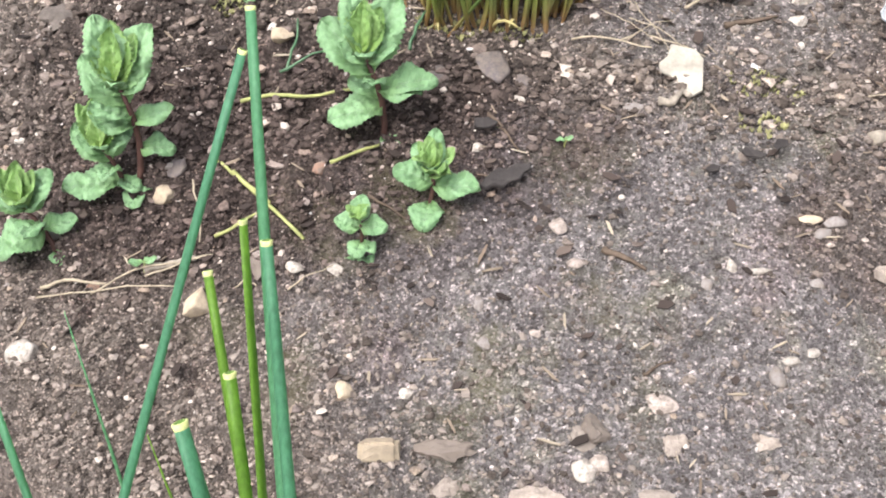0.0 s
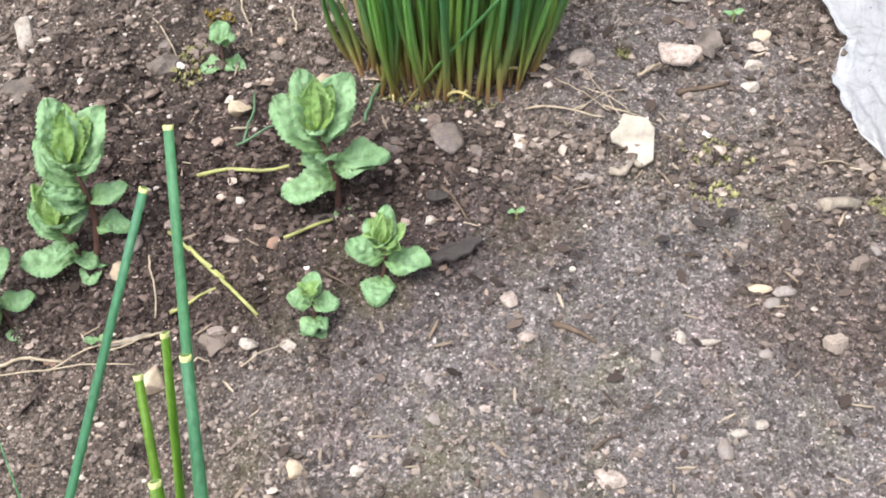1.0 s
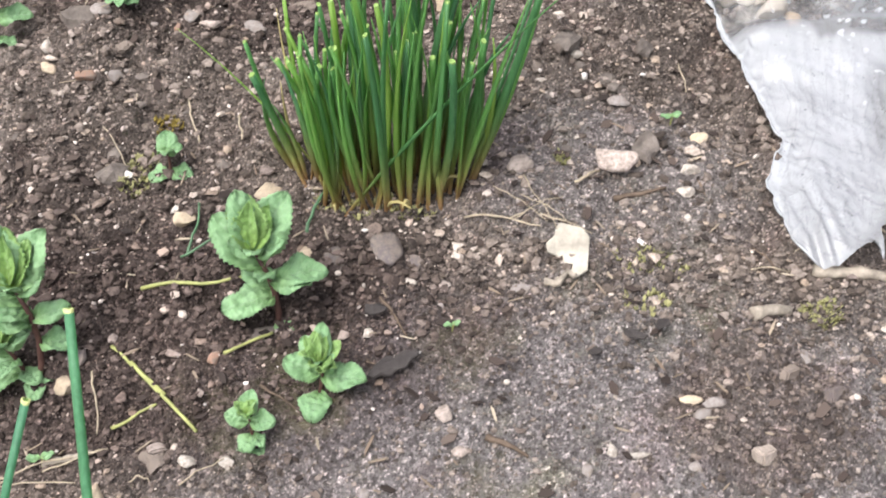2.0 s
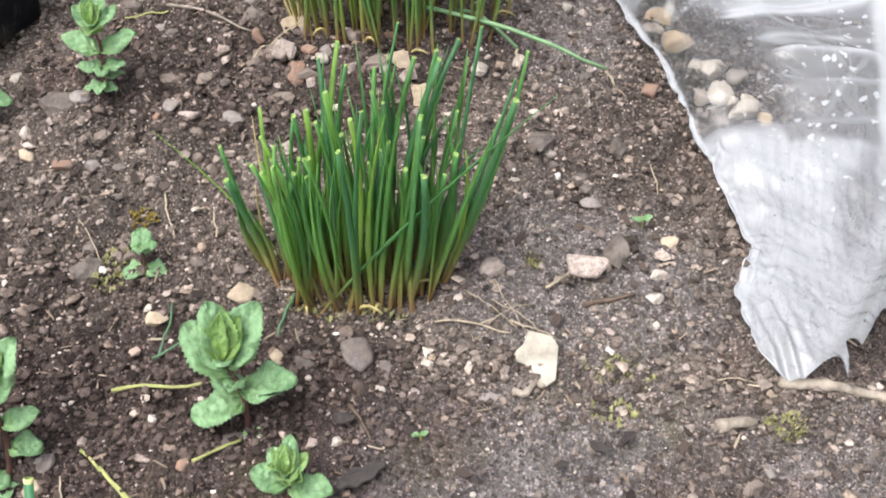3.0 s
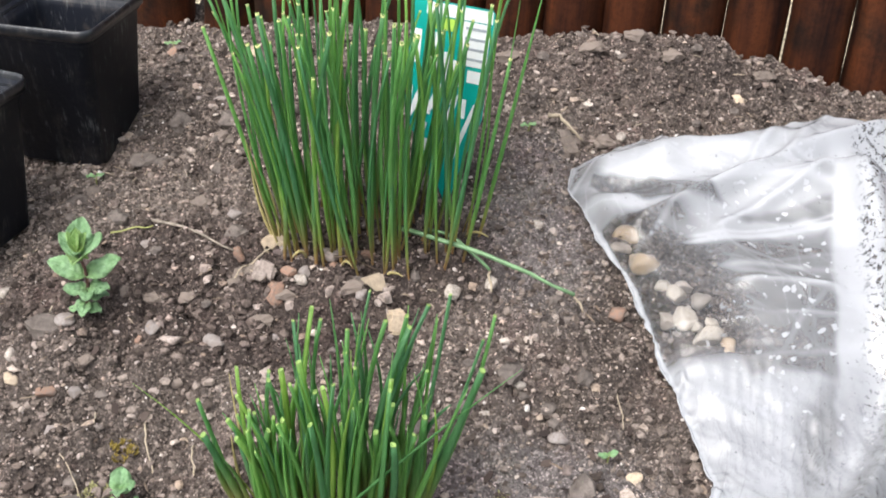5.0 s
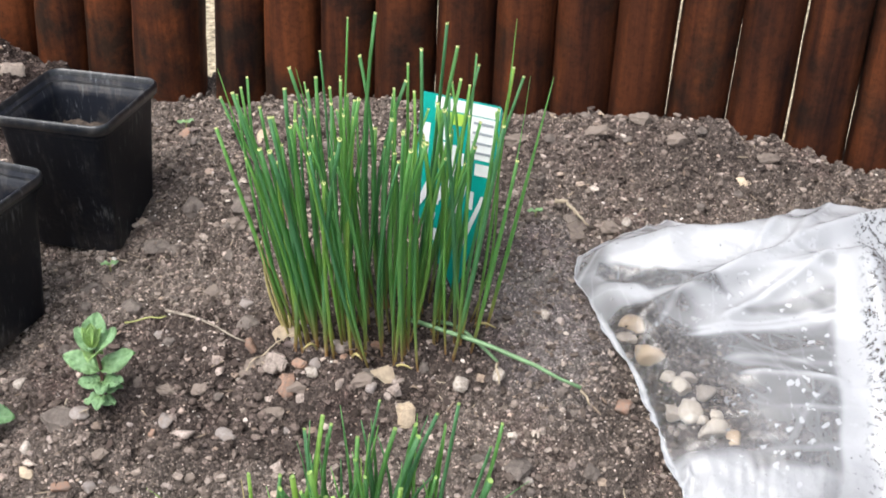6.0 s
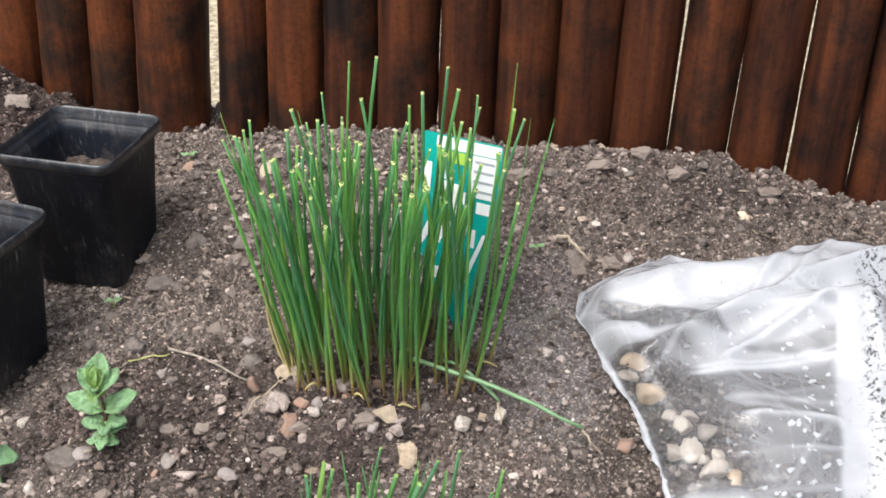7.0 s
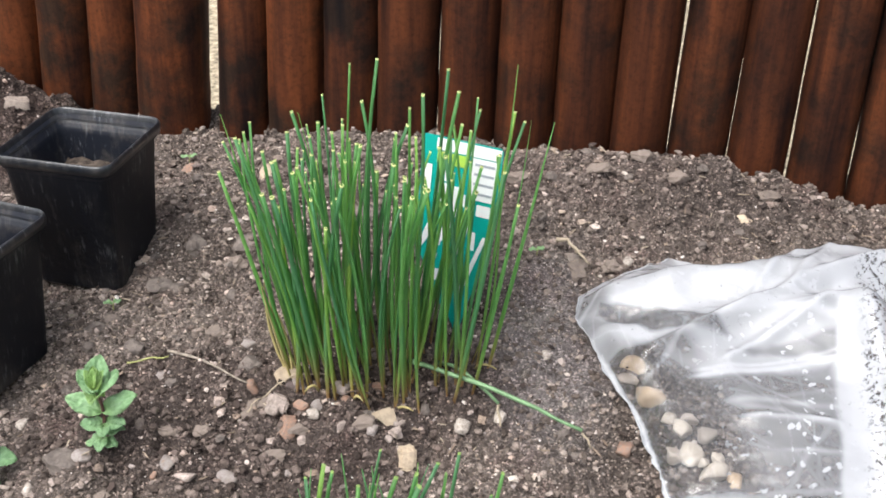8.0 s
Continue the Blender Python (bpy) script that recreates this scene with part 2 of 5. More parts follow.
def m_pot(name="black_plastic", base=(0.01, 0.012, 0.018), amount=0.34, lo=0.54, rough=0.42, spec=0.2):
    m, n, l, p = material(name, rough, spec)
    v = coords(n)
    s = n.new("ShaderNodeMapping")
    s.inputs["Scale"].default_value = (120, 120, 22)
    l.new(v, s.inputs["Vector"])
    dust = ramp(n, l, noise_tex(n, l, 1.0, 6, s.outputs[0], 0.7), [(lo, (0, 0, 0)), (0.78, (amount, amount, amount))])
    c = mix(n, l, dust, base, (0.16, 0.15, 0.14))
    t = n.new("ShaderNodeMapping")
    t.inputs["Scale"].default_value = (260, 260, 45)
    t.inputs["Rotation"].default_value = (0.3, 0.2, 0)
    l.new(v, t.inputs["Vector"])
    scuff = ramp(n, l, noise_tex(n, l, 1.0, 4, t.outputs[0], 0.75), [(0.55, (0, 0, 0)), (0.66, (0.7, 0.7, 0.72))])
    where = ramp(n, l, noise_tex(n, l, 30, 4, v), [(0.45, (0, 0, 0)), (0.62, (1, 1, 1))])
    c = mix(n, l, mix(n, l, 1.0, scuff, where, "MULTIPLY"), c, (0.2, 0.21, 0.22))
    cake = ramp(n, l, noise_tex(n, l, 45, 6, v, 0.75), [(0.54, (0, 0, 0)), (0.68, (0.6, 0.6, 0.6))])
    c = mix(n, l, cake, c, (0.07, 0.062, 0.056))
    l.new(c, p.inputs["Base Color"])
    bump(n, l, p, noise_tex(n, l, 240, 4, v), 0.15, 0.001)
    return m


def m_fragment():
    m, n, l, p = material("stone_fragment", 0.85, 0.2)
    r = n.new("ShaderNodeNewGeometry").outputs["Random Per Island"]
    c = ramp(n, l, r, [(0.0, (0.075, 0.06, 0.055)), (0.2, (0.17, 0.135, 0.12)), (0.4, (0.31, 0.25, 0.22)), (0.55, (0.14, 0.115, 0.11)), (0.72, (0.36, 0.285, 0.225)), (0.9, (0.44, 0.37, 0.325)), (1.0, (0.58, 0.52, 0.47))])
    f = ramp(n, l, noise_tex(n, l, 420, 5, coords(n), 0.7), [(0.35, (0.55, 0.53, 0.5)), (0.6, (1.15, 1.13, 1.1))])
    c = mix(n, l, 1.0, c, f, "MULTIPLY")
    c = mix(n, l, attr(n, "soil_dark"), c, mix(n, l, 1.0, c, (0.6, 0.56, 0.57), "MULTIPLY"))
    l.new(c, p.inputs["Base Color"])
    bump(n, l, p, noise_tex(n, l, 900, 4, coords(n)), 0.5, 0.0008)
    return m


POTTING = m_plain("potting_soil", (0.085, 0.068, 0.056), 0.95, 0.1, 0.6, 160, 0.9, 0.002)
CLODDY = m_plain("soil_clod", (0.15, 0.127, 0.113), 0.95, 0.12, 0.45, 110, 0.9, 0.002)
SOIL, CRUMB, GRIT, FRAGMENT = m_soil(), m_crumb(), m_grit(), m_fragment()
PALE = m_plain("pale_crumb", (0.27, 0.225, 0.195), 0.9, 0.15, 0.4, 60, 0.5, 0.001)
STONES = {
    "white": m_stone("white_quartz", (0.57, 0.53, 0.48), (0.4, 0.36, 0.32)),
    "cream": m_stone("cream_stone", (0.58, 0.48, 0.35), (0.44, 0.355, 0.26), grime=0.5),
    "pink": m_stone("pinkish_stone", (0.52, 0.44, 0.4), (0.37, 0.31, 0.285)),
    "grey": m_stone("grey_stone", (0.32, 0.29, 0.28), (0.22, 0.2, 0.195)),
    "slate": m_stone("purple_slate", (0.15, 0.125, 0.13), (0.1, 0.085, 0.085), 0.6),
    "brick": m_stone("terracotta", (0.36, 0.215, 0.15), (0.25, 0.155, 0.12), 0.9),
    "pale": m_stone("pale_clod", (0.44, 0.38, 0.335), (0.29, 0.245, 0.215), 0.95, 0.1, 0.6),
    "clod": m_stone("dry_clod", (0.23, 0.195, 0.175), (0.14, 0.115, 0.1), 0.95, 0.1),
}
BLADE = m_blade("chive_green", ((0.095, 0.26, 0.125), (0.135, 0.335, 0.105), (0.185, 0.39, 0.105), (0.27, 0.43, 0.1)))
DEEP = m_blade("deep_chive_green", ((0.085, 0.225, 0.11), (0.12, 0.295, 0.1), (0.165, 0.35, 0.095), (0.26, 0.41, 0.09)))
BLUISH = m_blade("bluish_chive_green", ((0.1, 0.285, 0.17), (0.115, 0.3, 0.175), (0.125, 0.32, 0.17), (0.14, 0.33, 0.165)))
YELLOWISH = m_blade("yellowish_chive_green", ((0.15, 0.29, 0.04), (0.17, 0.31, 0.045), (0.19, 0.32, 0.045), (0.2, 0.33, 0.05)))
WITHERED = m_plain("withered_blade", (0.38, 0.32, 0.14), 0.6, 0.3, 0.3, 90, 0.2)
CUT = m_plain("cut_end", (0.55, 0.58, 0.24), 0.5, 0.3, 0.2, 900, 0)
DULL = m_plain("dried_cut_end", (0.23, 0.35, 0.1), 0.6, 0.3, 0.3, 900, 0)
HOLLOW = m_plain("hollow_core", (0.12, 0.2, 0.05), 0.6, 0.2, 0.2, 900, 0)
MINT = m_leaf("mint_leaf", (0.215, 0.385, 0.185), (0.275, 0.46, 0.235), (0.36, 0.51, 0.33), (0.21, 0.37, 0.12))
YOUNG = m_leaf("young_mint_leaf", (0.21, 0.37, 0.1), (0.26, 0.42, 0.14), (0.32, 0.48, 0.19), (0.26, 0.4, 0.08))
STEM = m_plain("mint_stem", (0.085, 0.042, 0.034), 0.6, 0.3, 0.4, 120, 0.2)
STRAW = m_plain("yellow_green_straw", (0.31, 0.32, 0.12), 0.55, 0.3, 0.35, 90, 0.2)
DRY = m_plain("pale_dry_stem", (0.36, 0.3, 0.22), 0.75, 0.2, 0.3, 150, 0.3)
BROWN = m_plain("brown_twig", (0.11, 0.08, 0.06), 0.8, 0.2, 0.4, 150, 0.4)
WOOD = m_plain("grey_stick", (0.29, 0.25, 0.205), 0.85, 0.15, 0.5, 140, 0.6, 0.001)
BARK = m_plain("dark_bark", (0.045, 0.038, 0.036), 0.75, 0.3, 0.4, 120, 0.6, 0.001)
CHIP = m_plain("cream_chip", (0.385, 0.35, 0.295), 0.85, 0.15, 0.4, 70, 0.5, 0.001)
MOSS = m_plain("yellow_moss", (0.25, 0.24, 0.115), 0.9, 0.1, 0.5, 300, 0.5)
FILM, POST, POT = m_film(), m_post(), m_pot()
CLEAN = {
    "white": m_stone("washed_pale_pebble", (0.66, 0.6, 0.51), (0.5, 0.44, 0.36), 0.5, 0.4, 0.25),
    "cream": m_stone("washed_honey_pebble", (0.66, 0.5, 0.33), (0.52, 0.39, 0.26), 0.5, 0.4, 0.25),
    "grey": m_stone("washed_grey_pebble", (0.52, 0.46, 0.4), (0.4, 0.35, 0.3), 0.5, 0.4, 0.25),
}
RIM = m_pot("scuffed_black_plastic", (0.012, 0.014, 0.018), 0.4, 0.5, 0.28, 0.6)
PALE_DRIP = m_plain("dried_white", (0.62, 0.63, 0.62), 0.8, 0.2, 0.3, 300, 0.2)
TEAL = m_plain("teal_print", (0.0, 0.3, 0.25), 0.35, 0.5, 0.08, 60, 0.05)
WHITE = m_plain("white_plastic", (0.7, 0.72, 0.72), 0.35, 0.5, 0.04, 60, 0.05)
LIME = m_plain("lime_print", (0.35, 0.55, 0.08), 0.35, 0.5, 0.08, 60, 0.05)
INK = m_plain("grey_print", (0.3, 0.33, 0.36), 0.4, 0.4, 0.1, 60, 0.05)
GRAVEL = m_plain("pale_gravel", (0.36, 0.3, 0.21), 0.85, 0.2, 0.85, 60, 0.9, 0.006)


# ---------------------------------------------------------------- mesh helpers
def hash2(ix, iy, seed):
    h = np.sin(ix * 127.1 + iy * 311.7 + seed * 74.7) * 43758.5453
    return h - np.floor(h)


def vnoise(x, y, seed=0):
    ix, iy = np.floor(x), np.floor(y)
    fx, fy = x - ix, y - iy
    fx, fy = fx * fx * (3 - 2 * fx), fy * fy * (3 - 2 * fy)
    a = hash2(ix, iy, seed) * (1 - fx) + hash2(ix + 1, iy, seed) * fx
    b = hash2(ix, iy + 1, seed) * (1 - fx) + hash2(ix + 1, iy + 1, seed) * fx
    return a * (1 - fy) + b * fy


def fbm(x, y, scale, octaves=3, seed=0):
    total, amp, norm = 0.0, 1.0, 0.0
    for o in range(octaves):
        total = total + amp * vnoise(x * scale * 2**o + 13 * o, y * scale * 2**o - 7 * o, seed + o)
        norm += amp
        amp *= 0.5
    return total / norm - 0.5


def smooth(v, a, b):
    t = np.clip((v - a) / (b - a), 0, 1)
    return t * t * (3 - 2 * t)


def dryness(x, y):
    """The trodden, dry crust: 1 on it, 0 on the loose soil."""
    d = np.hypot((x - 0.15) / 0.2, (y - 0.32) / 0.12) + 0.5 * fbm(x, y, 14, 3, 5)
    e = np.hypot((x - 0.13) / 0.085, (y - 0.485) / 0.055) + 0.5 * fbm(x, y, 17, 3, 8)
    f = np.hypot((x - 0.19) / 0.045, (y - 0.375) / 0.04) + 0.6 * fbm(x, y, 22, 3, 15)
    e2 = np.hypot((x - 0.145) / 0.05, (y - 0.7) / 0.085) + 0.5 * fbm(x, y, 17, 3, 16)
    e = np.minimum(e, e2)
    return np.maximum(1 - smooth(d, 0.65, 1.25), 0.7 * (1 - smooth(e, 0.6, 1.2))) * (0.35 + 0.65 * smooth(f, 0.6, 1.2))


def soil_darkening(x, y):
    """Damp, darker soil round the mint and the chives, and darker patches elsewhere."""
    d = np.hypot((x + 0.07) / 0.145, (y - 0.41) / 0.075) + 0.6 * fbm(x, y, 16, 3, 6)
    e = np.hypot((x + 0.04) / 0.17, (y - 0.64) / 0.06) + 0.6 * fbm(x, y, 18, 3, 7)
    # darker heap behind the pots, at the left end of the fence
    k = np.hypot((x + 0.33) / 0.14, (y - 1.02) / 0.1) + 0.5 * fbm(x, y, 18, 3, 17)
    d = np.minimum(d, k)
    f = np.hypot((x - 0.22) / 0.2, (y - 0.87) / 0.055) + 0.6 * fbm(x, y, 15, 3, 9)
    g = np.hypot((x + 0.12) / 0.085, (y - 0.47) / 0.06) + 0.6 * fbm(x, y, 17, 3, 10)
    h = np.hypot((x - 0.185) / 0.05, (y - 0.375) / 0.045) + 0.7 * fbm(x, y, 22, 3, 14)
    g = np.minimum(g, h + 0.1)
    return np.maximum(np.maximum(1 - smooth(d, 0.6, 1.2), 0.7 * (1 - smooth(e, 0.6, 1.2))), np.maximum(0.45 * (1 - smooth(f, 0.6, 1.2)), 0.5 * (1 - smooth(g, 0.6, 1.2))))


# the lying bag's left edge
EDGE_Y = [0.436, 0.45, 0.475, 0.51, 0.55, 0.6, 0.632, 0.67, 0.7, 0.716, 0.735, 0.755, 0.775]
EDGE_X = [0.224, 0.211, 0.209, 0.222, 0.214, 0.2, 0.195, 0.18, 0.166, 0.162, 0.168, 0.19, 0.22]
POT_PLACES = ((-0.167, 0.8), (-0.221, 0.7))


def ground_form(x, y):
    """The bed's broad form: a slope up to a low mound, and a drop behind the fence."""
    z = np.interp(y, [-3, 0.1, 0.3, 0.36, 0.43, 0.5, 0.55, 0.62, 0.68, 0.77, 0.83, 0.91, 0.98, 1.06, 3],
                  [-0.13, -0.075, -0.012, 0.014, 0.042, 0.062, 0.075, 0.095, 0.113, 0.131, 0.142, 0.143, 0.122, 0.105, 0.1])
    z = z - 0.4 * np.clip(x - 0.05, -0.35, 0.35) ** 2 + 0.0035
    z = z + 0.037 * np.exp(-(((x - 0.27) / 0.12) ** 2) - ((y - 0.868) / 0.045) ** 2)
    z = z + 0.12 * np.exp(-(((x + 0.39) / 0.13) ** 2) - ((y - 1.07) / 0.08) ** 2)
    return z - 0.5 * smooth(y + 0.2745 * x, 1.085, 1.13)


def ground_z(x, y):
    x, y = np.asarray(x, float), np.asarray(y, float)
    z = ground_form(x, y)
    loose = 1 - 0.8 * dryness(x, y)
    for px, py in POT_PLACES:
        stand = np.exp(-(((x - px) / 0.06) ** 2 + ((y - py) / 0.06) ** 2))
        loose = loose * (1 - 0.9 * stand)
        z = z - 0.004 * stand
    near = 1 - smooth(np.hypot(x - 0.05, y - 0.6), 0.85, 1.3)
    z = z + loose * ((0.012 + 0.006 * smooth(y, 0.5, 0.62)) * fbm(x, y, 22, 2, 1) + (0.016 + 0.006 * smooth(y, 0.5, 0.62)) * fbm(x, y, 70, 3, 2) * near)
    lumps = np.maximum(0.1 - np.abs(fbm(x, y, 46, 2, 12)), 0) * smooth(fbm(x, y, 9, 2, 13), -0.1, 0.12)
    z = z - 0.045 * lumps * loose * near
    return z + near * (0.006 * loose * fbm(x, y, 190, 2, 4) + 0.002 * fbm(x, y, 330, 2, 3))


def gz(x, y):
    return float(ground_z(np.array([x]), np.array([y]))[0])


def mesh_of(name, verts, faces, mats=(), smooth_shade=True, slots=None, attrs=None):
    me = bpy.data.meshes.new(name)
    me.from_pydata([tuple(v) for v in verts], [], [tuple(f) for f in faces])
    for m in mats:
        me.materials.append(m)
    if slots is not None:
        me.polygons.foreach_set("material_index", np.asarray(slots, dtype=np.int32))
    me.polygons.foreach_set("use_smooth", np.full(len(me.polygons), smooth_shade))
    for key, vals in (attrs or {}).items():
        me.attributes.new(key, "FLOAT", "POINT").data.foreach_set("value", np.asarray(vals, dtype=np.float32))
    me.update()
    return me


def part(name, me, parent, label=""):
    """One mesh object under a thing or a part."""
    ob = new(name, me)
    ob.parent = parent
    if label:
        ob["label"] = label
    return ob


def thing(name, label, category, at=(0, 0, 0), group="", turn=0.0):
    ob = new(name)
    ob.empty_display_size = 0.01
    ob.matrix_basis = pose(*at, 0, 0, turn)
    return tagged(ob, label, category, group)


def tube(points, radii, sides=8, cap=True, squash=1.0, spin=0.0):
    """Vertices and faces of a tube along points."""
    pts = [Vector(p) for p in points]
    verts, faces, n = [], [], len(pts)
    ref = Vector((0.31, 0.17, 0.93)) if abs((pts[-1] - pts[0]).normalized().z) < 0.8 else Vector((1, 0.1, 0))
    for i, p in enumerate(pts):
        d = (pts[min(i + 1, n - 1)] - pts[max(i - 1, 0)]).normalized()
        a = d.cross(ref).normalized()
        b = d.cross(a)
        for k in range(sides):
            t = 2 * math.pi * k / sides
            u, w = math.cos(t), squash * math.sin(t)
            u, w = u * math.cos(spin) - w * math.sin(spin), u * math.sin(spin) + w * math.cos(spin)
            verts.append(p + radii[i] * (u * a + w * b))
    for i in range(n - 1):
        for k in range(sides):
            j = (k + 1) % sides
            faces.append((i * sides + k, i * sides + j, (i + 1) * sides + j, (i + 1) * sides + k))
    if cap:
        faces.append(tuple(range(sides - 1, -1, -1)))
        faces.append(tuple(range((n - 1) * sides, n * sides)))
    return verts, faces


# ---------------------------------------------------------------- ground
def spread(lo, hi, step, far):
    """Even steps from lo to hi, then ever longer ones out to far on both sides."""
    mid = list(np.arange(lo, hi + step / 2, step))
    out, s, a = [], step * 2, hi
    while a < far:
        a += s
        s *= 1.45
        out.append(a)
    inn, s, a = [], step * 2, lo
    while a > -far:
        a -= s
        s *= 1.45
        inn.append(a)
    return np.array(inn[::-1] + mid + out)


def build_ground():
    xs, ys = spread(-0.42, 0.5, 0.0022, 1500), spread(0.2, 1.1, 0.0022, 1500)
    gx, gy = np.meshgrid(xs, ys)
    z = ground_z(gx, gy)
    nx, ny = len(xs), len(ys)
    verts = np.stack([gx, gy, z], -1).reshape(-1, 3)
    i = np.arange(ny - 1)[:, None] * nx + np.arange(nx - 1)[None]
    faces = np.stack([i, i + 1, i + nx + 1, i + nx], -1).reshape(-1, 4)
    me = bpy.data.meshes.new("ground")
    me.vertices.add(len(verts))
    me.vertices.foreach_set("co", verts.astype(np.float32).ravel())
    me.loops.add(faces.size)
    me.loops.foreach_set("vertex_index", faces.astype(np.int32).ravel())
    me.polygons.add(len(faces))
    me.polygons.foreach_set("loop_start", np.arange(0, faces.size, 4, dtype=np.int32))
    me.polygons.foreach_set("use_smooth", np.ones(len(faces), dtype=bool))
    me.materials.append(SOIL)
    dry = dryness(verts[:, 0], verts[:, 1])
    damp = np.exp(-((verts[:, 0] - 0.02) / 0.1) ** 2 - ((verts[:, 1] - 0.33) / 0.07) ** 2) \
        + np.exp(-((verts[:, 0] - 0.15) / 0.05) ** 2 - ((verts[:, 1] - 0.43) / 0.025) ** 2)
    for key, vals in (("dry", dry), ("damp", np.clip(damp, 0, 1) * 0.4), ("soil_dark", soil_darkening(verts[:, 0], verts[:, 1]))):
        me.attributes.new(key, "FLOAT", "POINT").data.foreach_set("value", vals.astype(np.float32))
    me.update(calc_edges=True)
    me.validate()
    tagged(new("ground", me), "grey-brown crumbly garden soil, dry crust in the middle", "soil", kind="structure")


def ico(level):
    bm = bmesh.new()
    bmesh.ops.create_icosphere(bm, subdivisions=level, radius=1)
    v = np.array([x.co[:] for x in bm.verts])
    f = np.array([[q.index for q in face.verts] for face in bm.faces])
    bm.free()
    return v, f


LUMP, CLOD = ico(1), ico(2)


def scatter(name, label, category, mat, pts, sizes, sink, rng, flat=0.75, shape=LUMP, uneven=0.42):
    """Many small lumps on the soil, joined into one mesh."""
    n = len(pts)
    sizes = sizes * (0.62 + 0.38 * smooth(pts[:, 1], 0.33, 0.46))
    ICO_V, ICO_F = shape
    base = ICO_V[None] * (1 + uneven * (rng.random((n, len(ICO_V), 1)) - 0.5) * 2)
    scale = sizes[:, None, None] * (0.7 + 0.6 * rng.random((n, 1, 3)))
    scale[:, :, 2] *= flat
    a = rng.random(n) * 2 * np.pi
    c, s = np.cos(a)[:, None], np.sin(a)[:, None]
    v = base * scale
    v = np.stack([v[..., 0] * c - v[..., 1] * s, v[..., 0] * s + v[..., 1] * c, v[..., 2]], -1)
    z = ground_z(pts[:, 0], pts[:, 1]) + sizes * sink
    v = v + np.stack([pts[:, 0], pts[:, 1], z], -1)[:, None]
    f = (ICO_F[None] + (np.arange(n) * len(ICO_V))[:, None, None]).reshape(-1, 3)
    me = bpy.data.meshes.new(name)
    me.vertices.add(n * len(ICO_V))
    me.vertices.foreach_set("co", v.astype(np.float32).ravel())
    me.loops.add(f.size)
    me.loops.foreach_set("vertex_index", f.astype(np.int32).ravel())
    me.polygons.add(len(f))
    me.polygons.foreach_set("loop_start", np.arange(0, f.size, 3, dtype=np.int32))
    me.polygons.foreach_set("use_smooth", np.zeros(len(f), dtype=bool))
    # share of the soil darkening for each lump
    wet = np.repeat(soil_darkening(pts[:, 0], pts[:, 1]), len(ICO_V)).astype(np.float32)
    me.attributes.new("soil_dark", "FLOAT", "POINT").data.foreach_set("value", wet)
    me.materials.append(mat)
    me.update(calc_edges=True)
    tagged(new(name, me), label, category, kind="stuff")


def build_soil_stuff():
    rng = np.random.default_rng(4)

    def pick(n, keep_dry, near=0.16, far=1.1):
        """Places on the bed, which is seen over a wedge that widens towards the fence."""
        p = np.stack([rng.uniform(-0.43, 0.5, 6 * n), rng.uniform(near, far, 6 * n)], -1)
        wedge = np.abs(p[:, 0] - 0.035) < 0.175 + 0.36 * np.maximum(p[:, 1] - 0.24, 0)
        k = (rng.random(6 * n) < 1 - keep_dry * dryness(p[:, 0], p[:, 1])) & wedge
        k &= ~((p[:, 0] > np.interp(p[:, 1], EDGE_Y, EDGE_X) + 0.002) & (p[:, 1] > 0.445) & (p[:, 1] < 0.585))
        return p[k][:n]

    p = pick(50000, 0.8)
    scatter("soil_crumbs", "loose dark brown crumbs of soil", "soil", CRUMB, p, np.minimum(0.00078 * rng.random(len(p)) ** -0.4, 0.0028), 0.25, rng)
    p = pick(260, 0.97, 0.5, 1.02)
    p = p[np.hypot((p[:, 0] - 0.3) / 0.15, (p[:, 1] - 0.6) / 0.2) > 0.7]
    scatter("soil_clods", "crumbling dark brown clods of loose soil", "soil", CLODDY, p, np.minimum(0.0026 * rng.random(len(p)) ** -0.5, 0.009), -0.12, rng, 0.7, CLOD, 0.26)
    p = np.stack([rng.normal(-0.05, 0.12, 3200), rng.normal(0.285, 0.035, 3200)], -1)
    scatter("pale_crumbs", "pale beige crumbs of dry soil and stone", "soil", PALE, p, np.minimum(0.0006 * rng.random(len(p)) ** -0.42, 0.0026), 0.3, rng)
    p = pick(15000, 0.93)
    p = p[rng.random(len(p)) < 1 - 0.62 * smooth(p[:, 1], 0.38, 0.58)]
    scatter("stone_fragments", "flat beige and pinkish fragments of stone and dried root", "grit", FRAGMENT, p, np.minimum(0.00085 * rng.random(len(p)) ** -0.4, 0.0034), 0.5, rng, 0.4)
    p = pick(14000, 0.8, 0.2, 0.45)
    scatter("stone_grains", "fine angular grains of stone and dry soil", "grit", CRUMB, p, np.minimum(0.0007 * rng.random(len(p)) ** -0.4, 0.0024), 0.4, rng, 0.55)
    p = pick(12000, 0.7)
    scatter("grit", "scattered pale beige and white grit on the soil", "grit", GRIT, p, np.minimum(0.0004 * rng.random(len(p)) ** -0.4, 0.0024), 0.35, rng)


